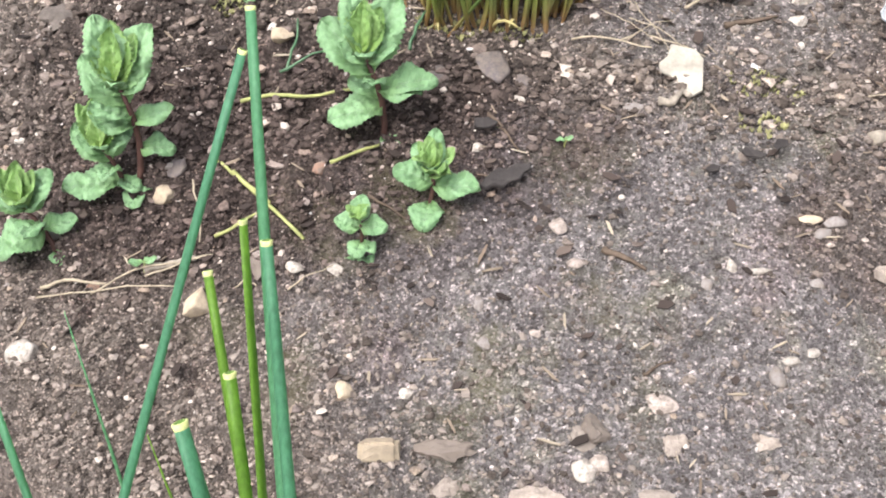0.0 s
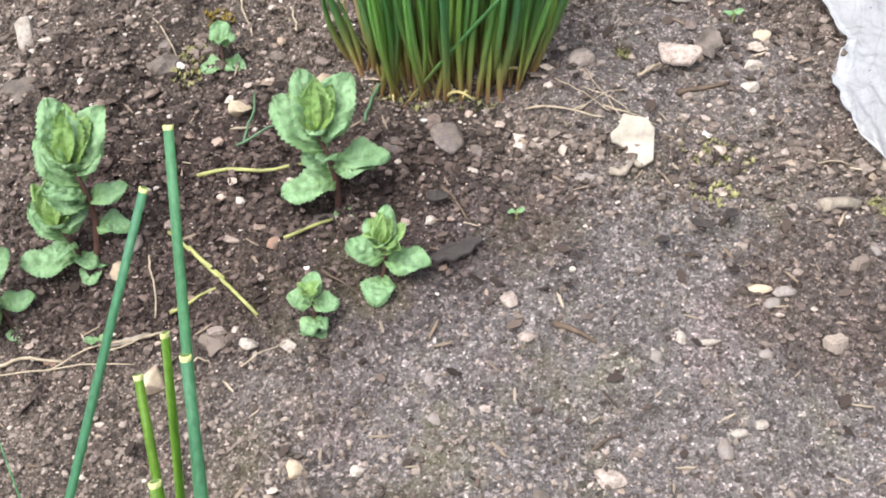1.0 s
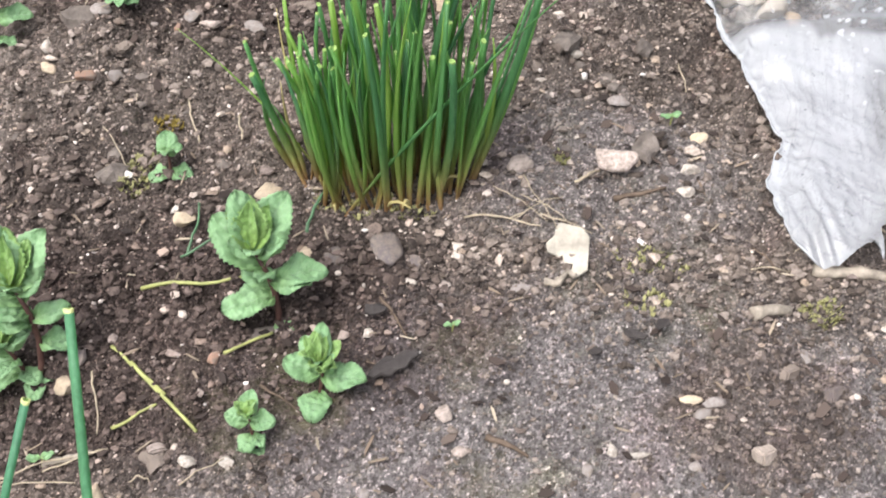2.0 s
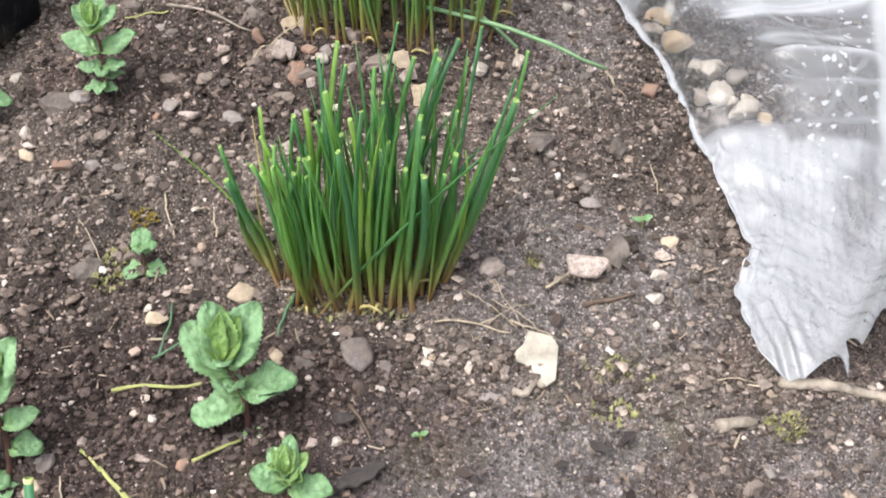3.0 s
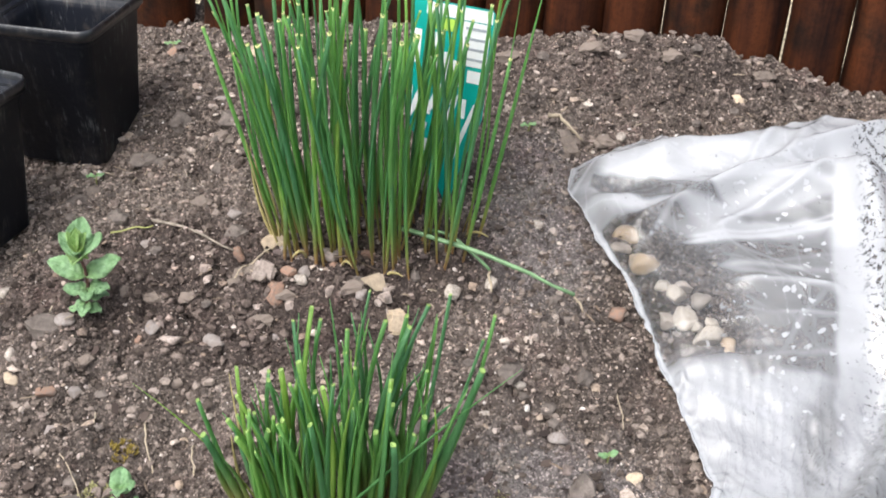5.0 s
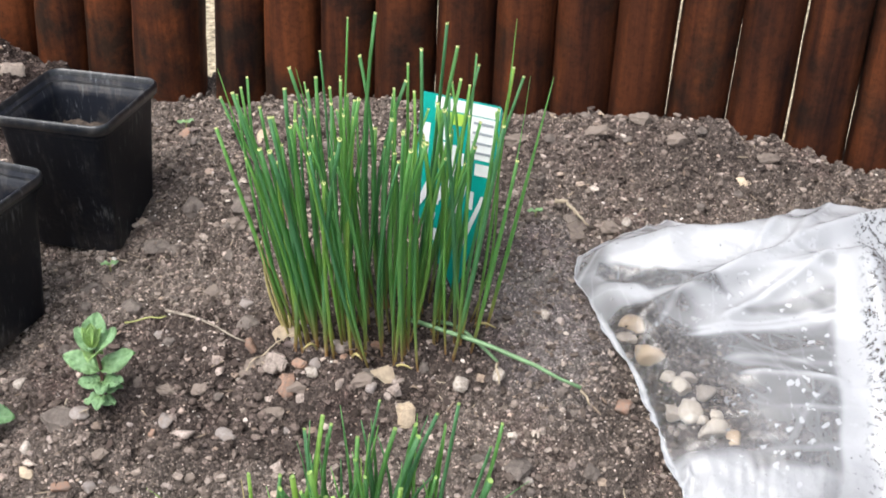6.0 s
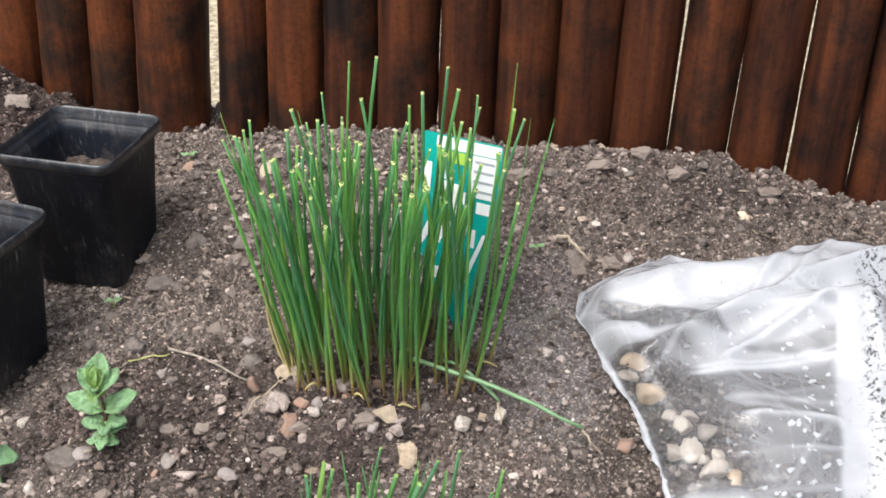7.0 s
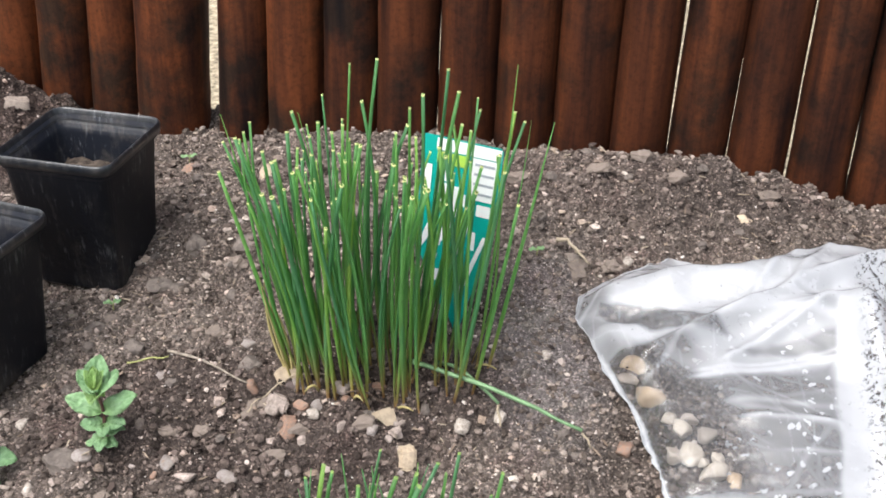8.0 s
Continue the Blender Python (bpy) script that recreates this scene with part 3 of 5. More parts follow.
def build_debris():
    """Flecks of rotted bark, leaf and straw, flat on the soil, joined into one mesh for each sort."""
    rng = np.random.default_rng(12)
    corners = np.array([[-1, -0.6, 0], [0.2, -1, 0], [1, -0.2, 0], [0.7, 0.8, 0], [-0.5, 1, 0]])
    for name, label, count, lmin, lmax, slim, cols in (
            ("bark_flecks", "dark flecks of rotted bark and leaf on the soil", 1300, 0.0012, 0.0045, 0.55, ((0.028, 0.022, 0.02), (0.07, 0.052, 0.045), (0.13, 0.1, 0.085))),
            ("straw_flecks", "short pale flecks of straw and root on the soil", 800, 0.0012, 0.005, 0.14, ((0.17, 0.125, 0.095), (0.28, 0.225, 0.17), (0.4, 0.34, 0.26)))):
        m, n, l, p = material(name, 0.85, 0.15)
        r = n.new("ShaderNodeNewGeometry").outputs["Random Per Island"]
        l.new(ramp(n, l, r, list(zip((0.0, 0.6, 1.0), cols))), p.inputs["Base Color"])
        pts = np.stack([rng.uniform(-0.36, 0.46, count), rng.uniform(0.22, 1.0, count)], -1)
        size = rng.uniform(lmin, lmax, count)
        verts, faces = [], []
        zs = ground_z(pts[:, 0], pts[:, 1])
        for (x, y), q, z in zip(pts, size, zs):
            e = Euler((rng.normal(0.25, 0.3), rng.normal(0, 0.3), rng.uniform(0, 6.28))).to_matrix()
            k = len(verts)
            jit = 1 + 0.35 * (rng.random((5, 1)) - 0.5)
            for up in (0.0, 0.0005):
                for c in corners * jit:
                    w = e @ Vector((c[0] * q, c[1] * q * slim, up))
                    verts.append((x + w.x, y + w.y, z + 0.0012 + q * 0.12 + w.z))
            faces += [tuple(range(k + 4, k - 1, -1)), tuple(range(k + 5, k + 10))]
            faces += [(k + i, k + (i + 1) % 5, k + 5 + (i + 1) % 5, k + 5 + i) for i in range(5)]
        tagged(new(name, mesh_of(name, verts, faces, [m], False)), label, "debris", kind="stuff")


build_ground()
build_soil_stuff()
build_debris()


# ---------------------------------------------------------------- fence
def post_mesh(name, radius, height, rng, lean):
    rows, sides = 24, 22
    seed = rng.uniform(0, 50)
    verts, faces = [], []
    wob = [rng.uniform(0.97, 1.03) for _ in range(sides)]
    for i in range(rows + 3):
        t = min(i, rows) / rows
        z = -0.08 + t * (height + 0.08)
        r = radius * (1 - 0.02 * t)
        if i > rows:
            r *= (0.86, 0.4)[i - rows - 1]
            z += (0.004, 0.007)[i - rows - 1]
        for k in range(sides):
            a = 2 * math.pi * k / sides
            q = r * (wob[k] + 0.012 * math.sin(3 * a + 5 * t) + 0.03 * noise.noise((2 * math.cos(a) + seed, 2 * math.sin(a), z * 22)))
            verts.append((q * math.cos(a) + lean * (z - 0.05), q * math.sin(a), z))
    n = rows + 3
    for i in range(n - 1):
        for k in range(sides):
            j = (k + 1) % sides
            faces.append((i * sides + k, i * sides + j, (i + 1) * sides + j, (i + 1) * sides + k))
    faces.append(tuple(range((n - 1) * sides, n * sides)))
    return mesh_of(name, verts, faces, [POST])


def build_fence():
    rng = random.Random(3)
    a, b = Vector((-0.40, 1.16, 0)), Vector((0.62, 0.88, 0))
    d = (b - a).normalized()
    turn = math.degrees(math.atan2(d.y, d.x))
    fence = thing("palisade_fence", "palisade fence of upright round logs, stained dark red-brown", "fence", (a.x, a.y, 0.1), turn=turn)
    spans = [(-0.043 - 0.05 * k, 0.0495, 0.07) for k in range(5, -1, -1)]
    spans += [(0.007, 0.051, 0.1), (0.058, 0.048, 0.1), (0.106, 0.05, 0.1), (0.156, 0.049, 0.09), (0.205, 0.068, 0.085),
              (0.286, 0.0475, 0.08), (0.3347, 0.0528, 0.045), (0.388, 0.05, 0.035), (0.438, 0.054, 0.03), (0.493, 0.052, 0.025),
              (0.545, 0.05, 0.02), (0.595, 0.051, 0.017), (0.645, 0.0485, 0.025), (0.6932, 0.0494, 0.035), (0.7428, 0.0488, 0.02),
              (0.7922, 0.0494, 0.01), (0.8418, 0.0486, 0.0)]
    spans += [(0.89 + 0.05 * k, 0.0495, 0.0) for k in range(8)]
    for s, w, lean in spans:
        w = w - 0.0002 if s > 0.63 else w
        ob = part("post", post_mesh("post", w / 2, 0.52 + rng.uniform(-0.01, 0.01), rng, lean), fence)
        ob.matrix_basis = pose(s + w / 2, rng.uniform(-0.003, 0.003), -0.02, 0, 0, 0)


def build_gravel():
    xs, ys = np.linspace(-0.9, 1.2, 40), np.linspace(0, 3, 40)
    verts, faces = [], []
    for y in ys:
        for x in xs:
            yy = 1.16 - 0.2745 * x + y
            verts.append((x, yy, float(ground_z(x, yy)) + 0.012))
    for j in range(39):
        for i in range(39):
            k = j * 40 + i
            faces.append((k, k + 1, k + 41, k + 40))
    tagged(new("gravel_path", mesh_of("gravel_path", verts, faces, [GRAVEL])), "pale sandy gravel behind the fence", "gravel", kind="structure")


build_fence()
build_gravel()


# ---------------------------------------------------------------- pots
def square_rings(name, rings, k, mat, caps):
    """A mesh through square rings with rounded corners: height, half width, corner radius."""
    per = 6
    verts, faces = [], []
    for z, h, r in rings:
        for cx, cy, a0 in ((1, 1, 0), (-1, 1, 90), (-1, -1, 180), (1, -1, 270)):
            for i in range(per):
                t = radians(a0 + 90 * i / (per - 1))
                verts.append(((cx * (h - r) + r * math.cos(t)) * k, (cy * (h - r) + r * math.sin(t)) * k, z * k))
    n = per * 4
    for i in range(len(rings) - 1):
        for j in range(n):
            q = (j + 1) % n
            faces.append((i * n + j, i * n + q, (i + 1) * n + q, (i + 1) * n + j))
    if caps:
        faces.append(tuple(range(n - 1, -1, -1)))
        faces.append(tuple(range((len(rings) - 1) * n, len(rings) * n)))
    return mesh_of(name, verts, faces, [mat])


def pot_body(half):
    """A square, tapered, hollow nursery pot; its base at z = 0."""
    return square_rings("pot_body", [(0.0, 0.031, 0.006), (0.002, 0.033, 0.007), (0.0975, 0.0405, 0.008), (0.0985, 0.0424, 0.009), (0.104, 0.043, 0.009),
                                     (0.105, 0.042, 0.0085), (0.09, 0.0395, 0.008), (0.07, 0.0376, 0.007), (0.06, 0.0365, 0.007)], half / 0.044, POT, True)


def pot_rim(half):
    return square_rings("rim", [(0.1015, 0.0431, 0.009), (0.1015, 0.0446, 0.0105), (0.1065, 0.0452, 0.0108), (0.1085, 0.0448, 0.0105), (0.1095, 0.0441, 0.0102),
                                (0.1092, 0.0435, 0.0098), (0.1075, 0.0428, 0.0092), (0.1045, 0.0422, 0.0088), (0.1, 0.041, 0.008)], half / 0.044, RIM, False)


def pot_soil(half):
    n, w = 40, half * 0.81
    g = np.linspace(-w, w, n)
    verts = [(x, y, 0.064 + 0.018 * float(fbm(np.array([x]), np.array([y]), 80, 4, 9)[0]) + 0.004 * math.cos(22 * x) * math.cos(22 * y)) for y in g for x in g]
    faces = [(j * n + i, j * n + i + 1, (j + 1) * n + i + 1, (j + 1) * n + i) for j in range(n - 1) for i in range(n - 1)]
    return mesh_of("potting_soil", verts, faces, [POTTING])


def build_pots():
    for (x, y), turn, base in zip(POT_PLACES, (-14.5, -21.0), (0.1135, 0.097)):
        ob = thing("plant_pot", "square black plastic nursery pot, dusty, empty but for a little soil", "plant pot", (x, y, base), "black nursery pots", turn)
        part("pot_body", pot_body(0.041), ob)
        part("rim", pot_rim(0.041), ob, "scuffed rolled rim")
        part("soil_fill", pot_soil(0.041), ob, "dry brown soil in the pot")
        if x > -0.2:
            for y0, z0, ln in ((-0.012, 0.083, 0.008), (-0.021, 0.055, 0.006), (-0.024, 0.028, 0.003)):
                at = [(0.0302 + 0.0068 * z / 0.095, y0 + 0.0004 * k, z) for k, z in enumerate((z0, z0 - ln * 0.5, z0 - ln))]
                v, f = tube(at, [0.0004, 0.0007, 0.0008], 6)
                part("dried_drip", mesh_of("dried_drip", v, f, [PALE_DRIP]), ob, "dried white drip mark")


build_pots()


# ---------------------------------------------------------------- plastic bag with pebbles
TAIL = ((0.247, 0.42), (0.25, 0.445), (0.32, 0.553), (0.6, 0.553), (0.6, 0.42))
THIN = ((0.266, 0.496), (0.27, 0.545), (0.288, 0.562), (0.316, 0.58), (0.317, 0.553), (0.288, 0.523))


FOLD_LINES = ((0.25, 0.664, 0.328, 0.7), (0.268, 0.7, 0.32, 0.765), (0.3, 0.712, 0.345, 0.768), (0.252, 0.621, 0.305, 0.614))


def bag_lift(x, y):
    """Height of the film over the soil, and the way from its left edge."""
    s = x - np.interp(y, EDGE_Y, EDGE_X)
    body = smooth(y, 0.5, 0.6)
    stony = smooth(y, 0.585, 0.6) * (1 - smooth(y, 0.69, 0.71))
    lift = 0.003 + 0.008 * smooth(s, 0, 0.02) + 0.014 * body * smooth(s, 0.0, 0.07) + 0.009 * stony * smooth(s, 0.0, 0.012)
    lift = lift + 0.02 * body * smooth(s, 0.06, 0.16) * smooth(y, 0.52, 0.7)
    lift = lift + 0.016 * body * np.exp(-(((y - 0.73) / 0.018) ** 2)) * smooth(s, 0.0, 0.06)
    lift = lift + 0.007 * np.exp(-(((y - 0.676 - 0.42 * (x - 0.22)) / 0.006) ** 2)) * smooth(s, 0.0, 0.03)
    lift = lift + 0.012 * np.exp(-(((x - 0.34) / 0.012) ** 2)) * smooth(y, 0.5, 0.6) * (1 - smooth(y, 0.68, 0.74))
    fold = (x - 0.252) * 0.8 - (y - 0.44) * 0.6
    lift = lift + 0.013 * np.exp(-((fold / 0.008) ** 2)) * (1 - smooth(y, 0.54, 0.6)) + 0.006 * np.exp(-(((fold - 0.035) / 0.01) ** 2)) * (1 - smooth(y, 0.56, 0.62))
    lift = lift * (1 - smooth(y, 0.755, 0.785))
    return lift, s


def build_bag():
    bag = thing("plastic_bag", "crumpled clear polythene bag, wet with drops inside, lying on the soil", "bag", (0.38, 0.6, gz(0.38, 0.6)))
    nu, nv = 330, 330
    v = np.linspace(0, 1, nv)
    ys = 0.436 + 0.352 * v
    u = np.linspace(0, 1, nu) ** 1.4
    ex = np.interp(ys, EDGE_Y + [0.79], EDGE_X + [0.24]) + 0.006 * fbm(ys, ys * 0, 45, 3, 41) + 0.003 * fbm(ys, ys * 0, 170, 2, 43)
    gx = ex[:, None] + u[None] * (0.62 - ex)[:, None]
    gy = np.repeat(ys[:, None], nu, 1)
    low = np.interp(gx, [0.2, 0.208, 0.23, 0.243, 0.25, 0.257, 0.272, 0.288, 0.62], [0.008, 0.008, 0.0, 0.005, 0.013, 0.006, 0.025, 0.031, 0.034]) + 0.005 * fbm(gx, gx * 0, 90, 3, 42) - 0.018 * np.exp(-(((gx - 0.2475) / 0.0025) ** 2))
    gy = gy + low * (1 - v[:, None]) ** 2
    lift, s = bag_lift(gx, gy)
    amp = smooth(s, 0.0, 0.03)
    body = smooth(gy, 0.5, 0.62)
    f1 = fbm(gx * 0.35 + gy, gy - 0.3 * gx, 16, 2, 21)

    def folds(freq, seed, count, lo, hi):
        """Sharp straight folds in several directions, each on patches of the film: height, and the lines of the ridges."""
        r = random.Random(seed)
        high, lines = np.zeros(gx.shape), np.zeros(gx.shape)
        for i in range(count):
            a, f = radians(r.uniform(lo, hi)), freq * r.uniform(0.7, 1.4)
            d = (gx * math.cos(a) + gy * math.sin(a)) * f + 0.9 * fbm(gx, gy, freq * 0.5, 2, seed + i) + r.uniform(0, 1)
            tri = np.abs(d - np.floor(d) - 0.5) * 2
            gate = smooth(fbm(gx, gy, freq * 0.45, 2, seed + 20 + i), -0.02, 0.14)
            high = high + (tri - 0.5) * gate
            lines = np.maximum(lines, smooth(tri, 0.9, 1.0) * gate)
        return high, lines

    def crease(x0, y0, x1, y1, wide):
        ln = math.hypot(x1 - x0, y1 - y0)
        along = ((gx - x0) * (x1 - x0) + (gy - y0) * (y1 - y0)) / ln
        off = ((gx - x0) * (y1 - y0) - (gy - y0) * (x1 - x0)) / ln + 0.002 * fbm(gx, gy, 30, 2, 36)
        return np.exp(-((off / wide) ** 2)) * smooth(along, -0.01, 0.01) * (1 - smooth(along, ln - 0.01, ln + 0.01)) * np.clip(0.8 + fbm(gx, gy, 70, 2, 37), 0, 1)

    large, large_line = folds(15, 61, 5, 35, 150)
    small, small_line = folds(46, 71, 6, 0, 180)
    fine, fine_line = folds(120, 81, 6, -50, 50)
    amp = amp * (1 - 0.75 * (1 - smooth(s, 0.045, 0.07)) * smooth(gy, 0.575, 0.6) * (1 - smooth(gy, 0.68, 0.7)))
    lift = lift + amp * (0.008 * f1 * (0.5 + 0.5 * body) + 0.0042 * large * body + 0.0004 * small * body)
    for line in FOLD_LINES:
        lift = lift + 0.0035 * crease(*line, 0.004) * body
    lift = lift + (0.0006 + (1 - 0.9 * body) * (0.0011 * small + 0.0005 * fine)) * smooth(s, 0, 0.006)
    lift = lift + 0.0016 * np.sin(760 * (gx + 0.2 * gy + 0.002 * fbm(gx, gy, 40, 2, 26))) * (1 - smooth(gy, 0.452, 0.49)) * smooth(s, 0, 0.004) * (1 - smooth(gx, 0.225, 0.24))
    base = ground_form(gx, gy) + 0.002
    flat = np.interp(gy, [0.43, 0.5, 0.6, 0.7, 0.79], [0.034, 0.054, 0.078, 0.105, 0.118])
    base = base + (flat - base) * 0.5 * smooth(s, 0.01, 0.06)
    under = ground_z(gx, gy) + 0.0015
    gap = base + lift - under
    z = under + 0.5 * (gap + np.sqrt(gap * gap + 0.000025))

    def area(*corners, blur=0.004):
        """1 inside a convex outline given clockwise from above, 0 outside."""
        d = np.full(gx.shape, -1.0)
        wob = 0.006 * fbm(gx, gy, 60, 3, 34)
        for (x0, y0), (x1, y1) in zip(corners, corners[1:] + corners[:1]):
            ln = math.hypot(x1 - x0, y1 - y0)
            d = np.maximum(d, ((x1 - x0) * (gy - y0) - (y1 - y0) * (gx - x0)) / ln)
        return 1 - smooth(d + wob, -blur, blur)

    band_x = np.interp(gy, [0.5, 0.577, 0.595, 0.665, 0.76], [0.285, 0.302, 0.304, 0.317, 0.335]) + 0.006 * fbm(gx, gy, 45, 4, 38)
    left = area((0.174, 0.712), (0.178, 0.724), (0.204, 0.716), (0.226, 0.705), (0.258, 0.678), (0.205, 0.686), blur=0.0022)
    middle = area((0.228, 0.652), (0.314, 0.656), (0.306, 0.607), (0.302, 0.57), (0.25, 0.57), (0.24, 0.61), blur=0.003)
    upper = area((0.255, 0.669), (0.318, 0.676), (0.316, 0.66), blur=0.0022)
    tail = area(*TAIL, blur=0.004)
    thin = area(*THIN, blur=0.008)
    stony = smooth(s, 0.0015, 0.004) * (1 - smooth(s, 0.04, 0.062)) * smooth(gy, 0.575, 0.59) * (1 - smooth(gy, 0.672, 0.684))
    # milkiness by region, with the white glare of the sky painted in
    haze_glare = 0.76 + 0.12 * smooth(gy, 0.69, 0.72) + 0.4 * fbm(gx, gy * 1.5, 24, 4, 31) - 0.08 * smooth(-gy, -0.57, -0.52)
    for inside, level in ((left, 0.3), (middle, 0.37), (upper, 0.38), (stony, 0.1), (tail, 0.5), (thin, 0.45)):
        haze_glare = haze_glare + (level + 0.14 * fbm(gx, gy * 2.5, 40, 3, 33) - haze_glare) * np.minimum(inside, 1)
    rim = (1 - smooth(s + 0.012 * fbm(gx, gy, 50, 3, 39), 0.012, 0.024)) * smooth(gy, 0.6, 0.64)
    haze_glare = haze_glare + (np.minimum(haze_glare, 0.5 + 0.5 * fbm(gx, gy, 55, 3, 40)) - haze_glare) * rim
    # bright glints along the folds, painted as extra whiteness
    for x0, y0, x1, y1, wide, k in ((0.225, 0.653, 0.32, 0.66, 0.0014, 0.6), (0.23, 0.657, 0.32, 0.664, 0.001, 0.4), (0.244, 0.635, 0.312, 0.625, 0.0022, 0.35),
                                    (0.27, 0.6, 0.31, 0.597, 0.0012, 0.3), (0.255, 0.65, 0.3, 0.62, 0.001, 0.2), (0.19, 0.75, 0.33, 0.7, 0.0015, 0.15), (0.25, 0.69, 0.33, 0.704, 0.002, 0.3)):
        haze_glare = haze_glare + k * crease(x0, y0, x1, y1, wide) * body
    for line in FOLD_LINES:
        haze_glare = haze_glare + 0.45 * crease(*line, 0.0013) * body
    haze_glare = haze_glare + 0.4 * crease(0.172, 0.7, 0.24, 0.652, 0.006) * body
    # fold ridges painted as glints on the body, as grey lines on the tail
    haze_glare = haze_glare + 0.25 * large_line * body + 0.12 * small_line * body + 0.16 * (0.2 - fine_line) * (1 - body) + 0.16 * (0.2 - small_line) * (1 - body)
    haze_glare = haze_glare + (0.95 - haze_glare) * smooth(gx - band_x, -0.003, 0.002) * (1 - smooth(gx - band_x, 0.02, 0.03)) * body
    haze_glare = haze_glare + 0.35 * smooth(0.0035 - s, 0, 0.0025)
    haze_glare = np.clip(haze_glare, 0.02, 0.97)
    wet = body * np.exp(-((np.minimum(gx - band_x, 0) / 0.05) ** 2)) * (1 - smooth(gy, 0.69, 0.72)) + 0.15
    pitted = smooth(gx - band_x, 0.01, 0.02) * body * (1 - smooth(gy, 0.72, 0.75)) + 0.12 * (1 - body)
    verts = np.stack([gx - bag.location.x, gy - bag.location.y, z - bag.location.z], -1).reshape(-1, 3)
    faces = [(j * nu + i, j * nu + i + 1, (j + 1) * nu + i + 1, (j + 1) * nu + i) for j in range(nv - 1) for i in range(nu - 1)]
    part("film", mesh_of("film", verts, faces, [FILM], attrs={"haze_glare": haze_glare.ravel(), "wet": np.minimum(wet, 1).ravel(), "pitted": pitted.ravel()}), bag)
    hem_pts = [(float(ex[j]) - bag.location.x, float(gy[j, 0]) - bag.location.y, float(z[j, 0]) - bag.location.z + 0.0006) for j in range(0, nv, 2)]
    hv, hf = tube(hem_pts, [0.0004 + 0.0002 * math.sin(j * 0.7) + 0.0003 * noise.noise((j * 0.31, 0, 0)) for j in range(len(hem_pts))], 6)
    part("hem", mesh_of("hem", hv, hf, [FILM], attrs={"haze_glare": np.full(len(hv), 3.0), "wet": np.zeros(len(hv)), "pitted": np.zeros(len(hv))}), bag, "whitish rolled edge of the film")


build_bag()


# ---------------------------------------------------------------- stones
def stone_mesh(name, sx, sy, sz, mat, rng, angular=0.25, lumpy=0.0, subdiv=3):
    bm = bmesh.new()
    bmesh.ops.create_icosphere(bm, subdivisions=subdiv, radius=1)
    off = Vector((rng.uniform(-9, 9), rng.uniform(-9, 9), rng.uniform(-9, 9)))
    angular = min(0.8, angular + 0.2)
    cuts = [(Vector((rng.gauss(0, 1), rng.gauss(0, 1), rng.gauss(0, 1))).normalized(), rng.uniform(0.5, 0.85)) for _ in range(int(4 + 16 * angular))]
    for v in bm.verts:
        p = v.co.copy()
        p *= 1 + 0.22 * noise.noise(p * 1.2 + off)
        for n, d in cuts:
            over = p.dot(n) - d
            if over > 0:
                p -= n * over * min(0.97, 0.4 + 1.6 * angular)
        p *= 1 + 0.06 * noise.noise(p * 4 + off) + 0.03 * noise.noise(p * 9 + off) + lumpy * (noise.noise(p * 3.1 + off) + 0.6 * noise.noise(p * 7 + off))
        v.co = Vector((p.x * sx, p.y * sy, p.z * sz))
    me = bpy.data.meshes.new(name)
    bm.to_mesh(me)
    bm.free()
    me.materials.append(mat)
    me.polygons.foreach_set("use_smooth", np.full(len(me.polygons), lumpy == 0))
    return me


STONE_RNG = random.Random(11)


def stones(name, label, category, kind, rows, flat=0.6, angular=0.25, sink=0.25, lumpy=0.0):
    """Rows: x, y, width and seen height in millimetres."""
    for x, y, w, h in rows:
        r = STONE_RNG
        sx, sy = w / 2000 * 1.12, h / 2000 * 1.25
        sz = min(sx, sy) * flat * r.uniform(0.85, 1.15)
        ob = new(name, stone_mesh(name, sx * 1.1, sy * 1.1, sz * 1.1, STONES[kind], r, angular, lumpy))
        ob.matrix_basis = pose(x, y, gz(x, y) + sz * (0.75 - 2 * sink), 15 + r.uniform(-14, 14), r.uniform(-12, 12), r.uniform(-20, 20))
        tagged(ob, label, category, kind + " stones on the soil")


stones("pebble", "small white quartz pebble on the soil", "pebble", "white", [
    (-0.19, 0.54, 12, 16), (-0.057, 0.354, 7, 6), (-0.041, 0.353, 7, 6), (0.035, 0.429, 7, 5), (0.017, 0.406, 5, 6),
    (0.119, 0.355, 5, 6), (0.13, 0.352, 10, 3), (0.172, 0.496, 11, 6), (0.168, 0.481, 9, 5), (0.147, 0.32, 5, 5),
    (0.138, 0.317, 8, 4), (-0.166, 0.328, 15, 10), (-0.012, 0.305, 6, 5), (-0.166, 0.604, 7, 10), (-0.183, 0.654, 8, 7),
    (0.103, 0.55, 8, 4), (0.123, 0.567, 8, 5), (0.142, 0.686, 6, 7), (0.087, 0.633, 9, 12), (0.111, 0.64, 8, 10),
    (0.205, 0.773, 9, 8), (-0.003, 0.64, 11, 7), (0.26, 0.871, 8, 6)], 0.6, 0.35)
stones("stone", "cream-coloured stone lying on the soil", "stone", "cream", [
    (-0.116, 0.394, 13, 9), (-0.097, 0.342, 11, 11), (0.155, 0.376, 9, 4), (-0.013, 0.451, 9, 7), (-0.035, 0.303, 7, 7),
    (0.181, 0.519, 8, 8), (-0.032, 0.482, 13, 9), (-0.071, 0.468, 10, 8), (-0.162, 0.587, 9, 7),
    (0.299, 0.833, 12, 7), (-0.058, 0.888, 13, 16)], 0.65, 0.35)
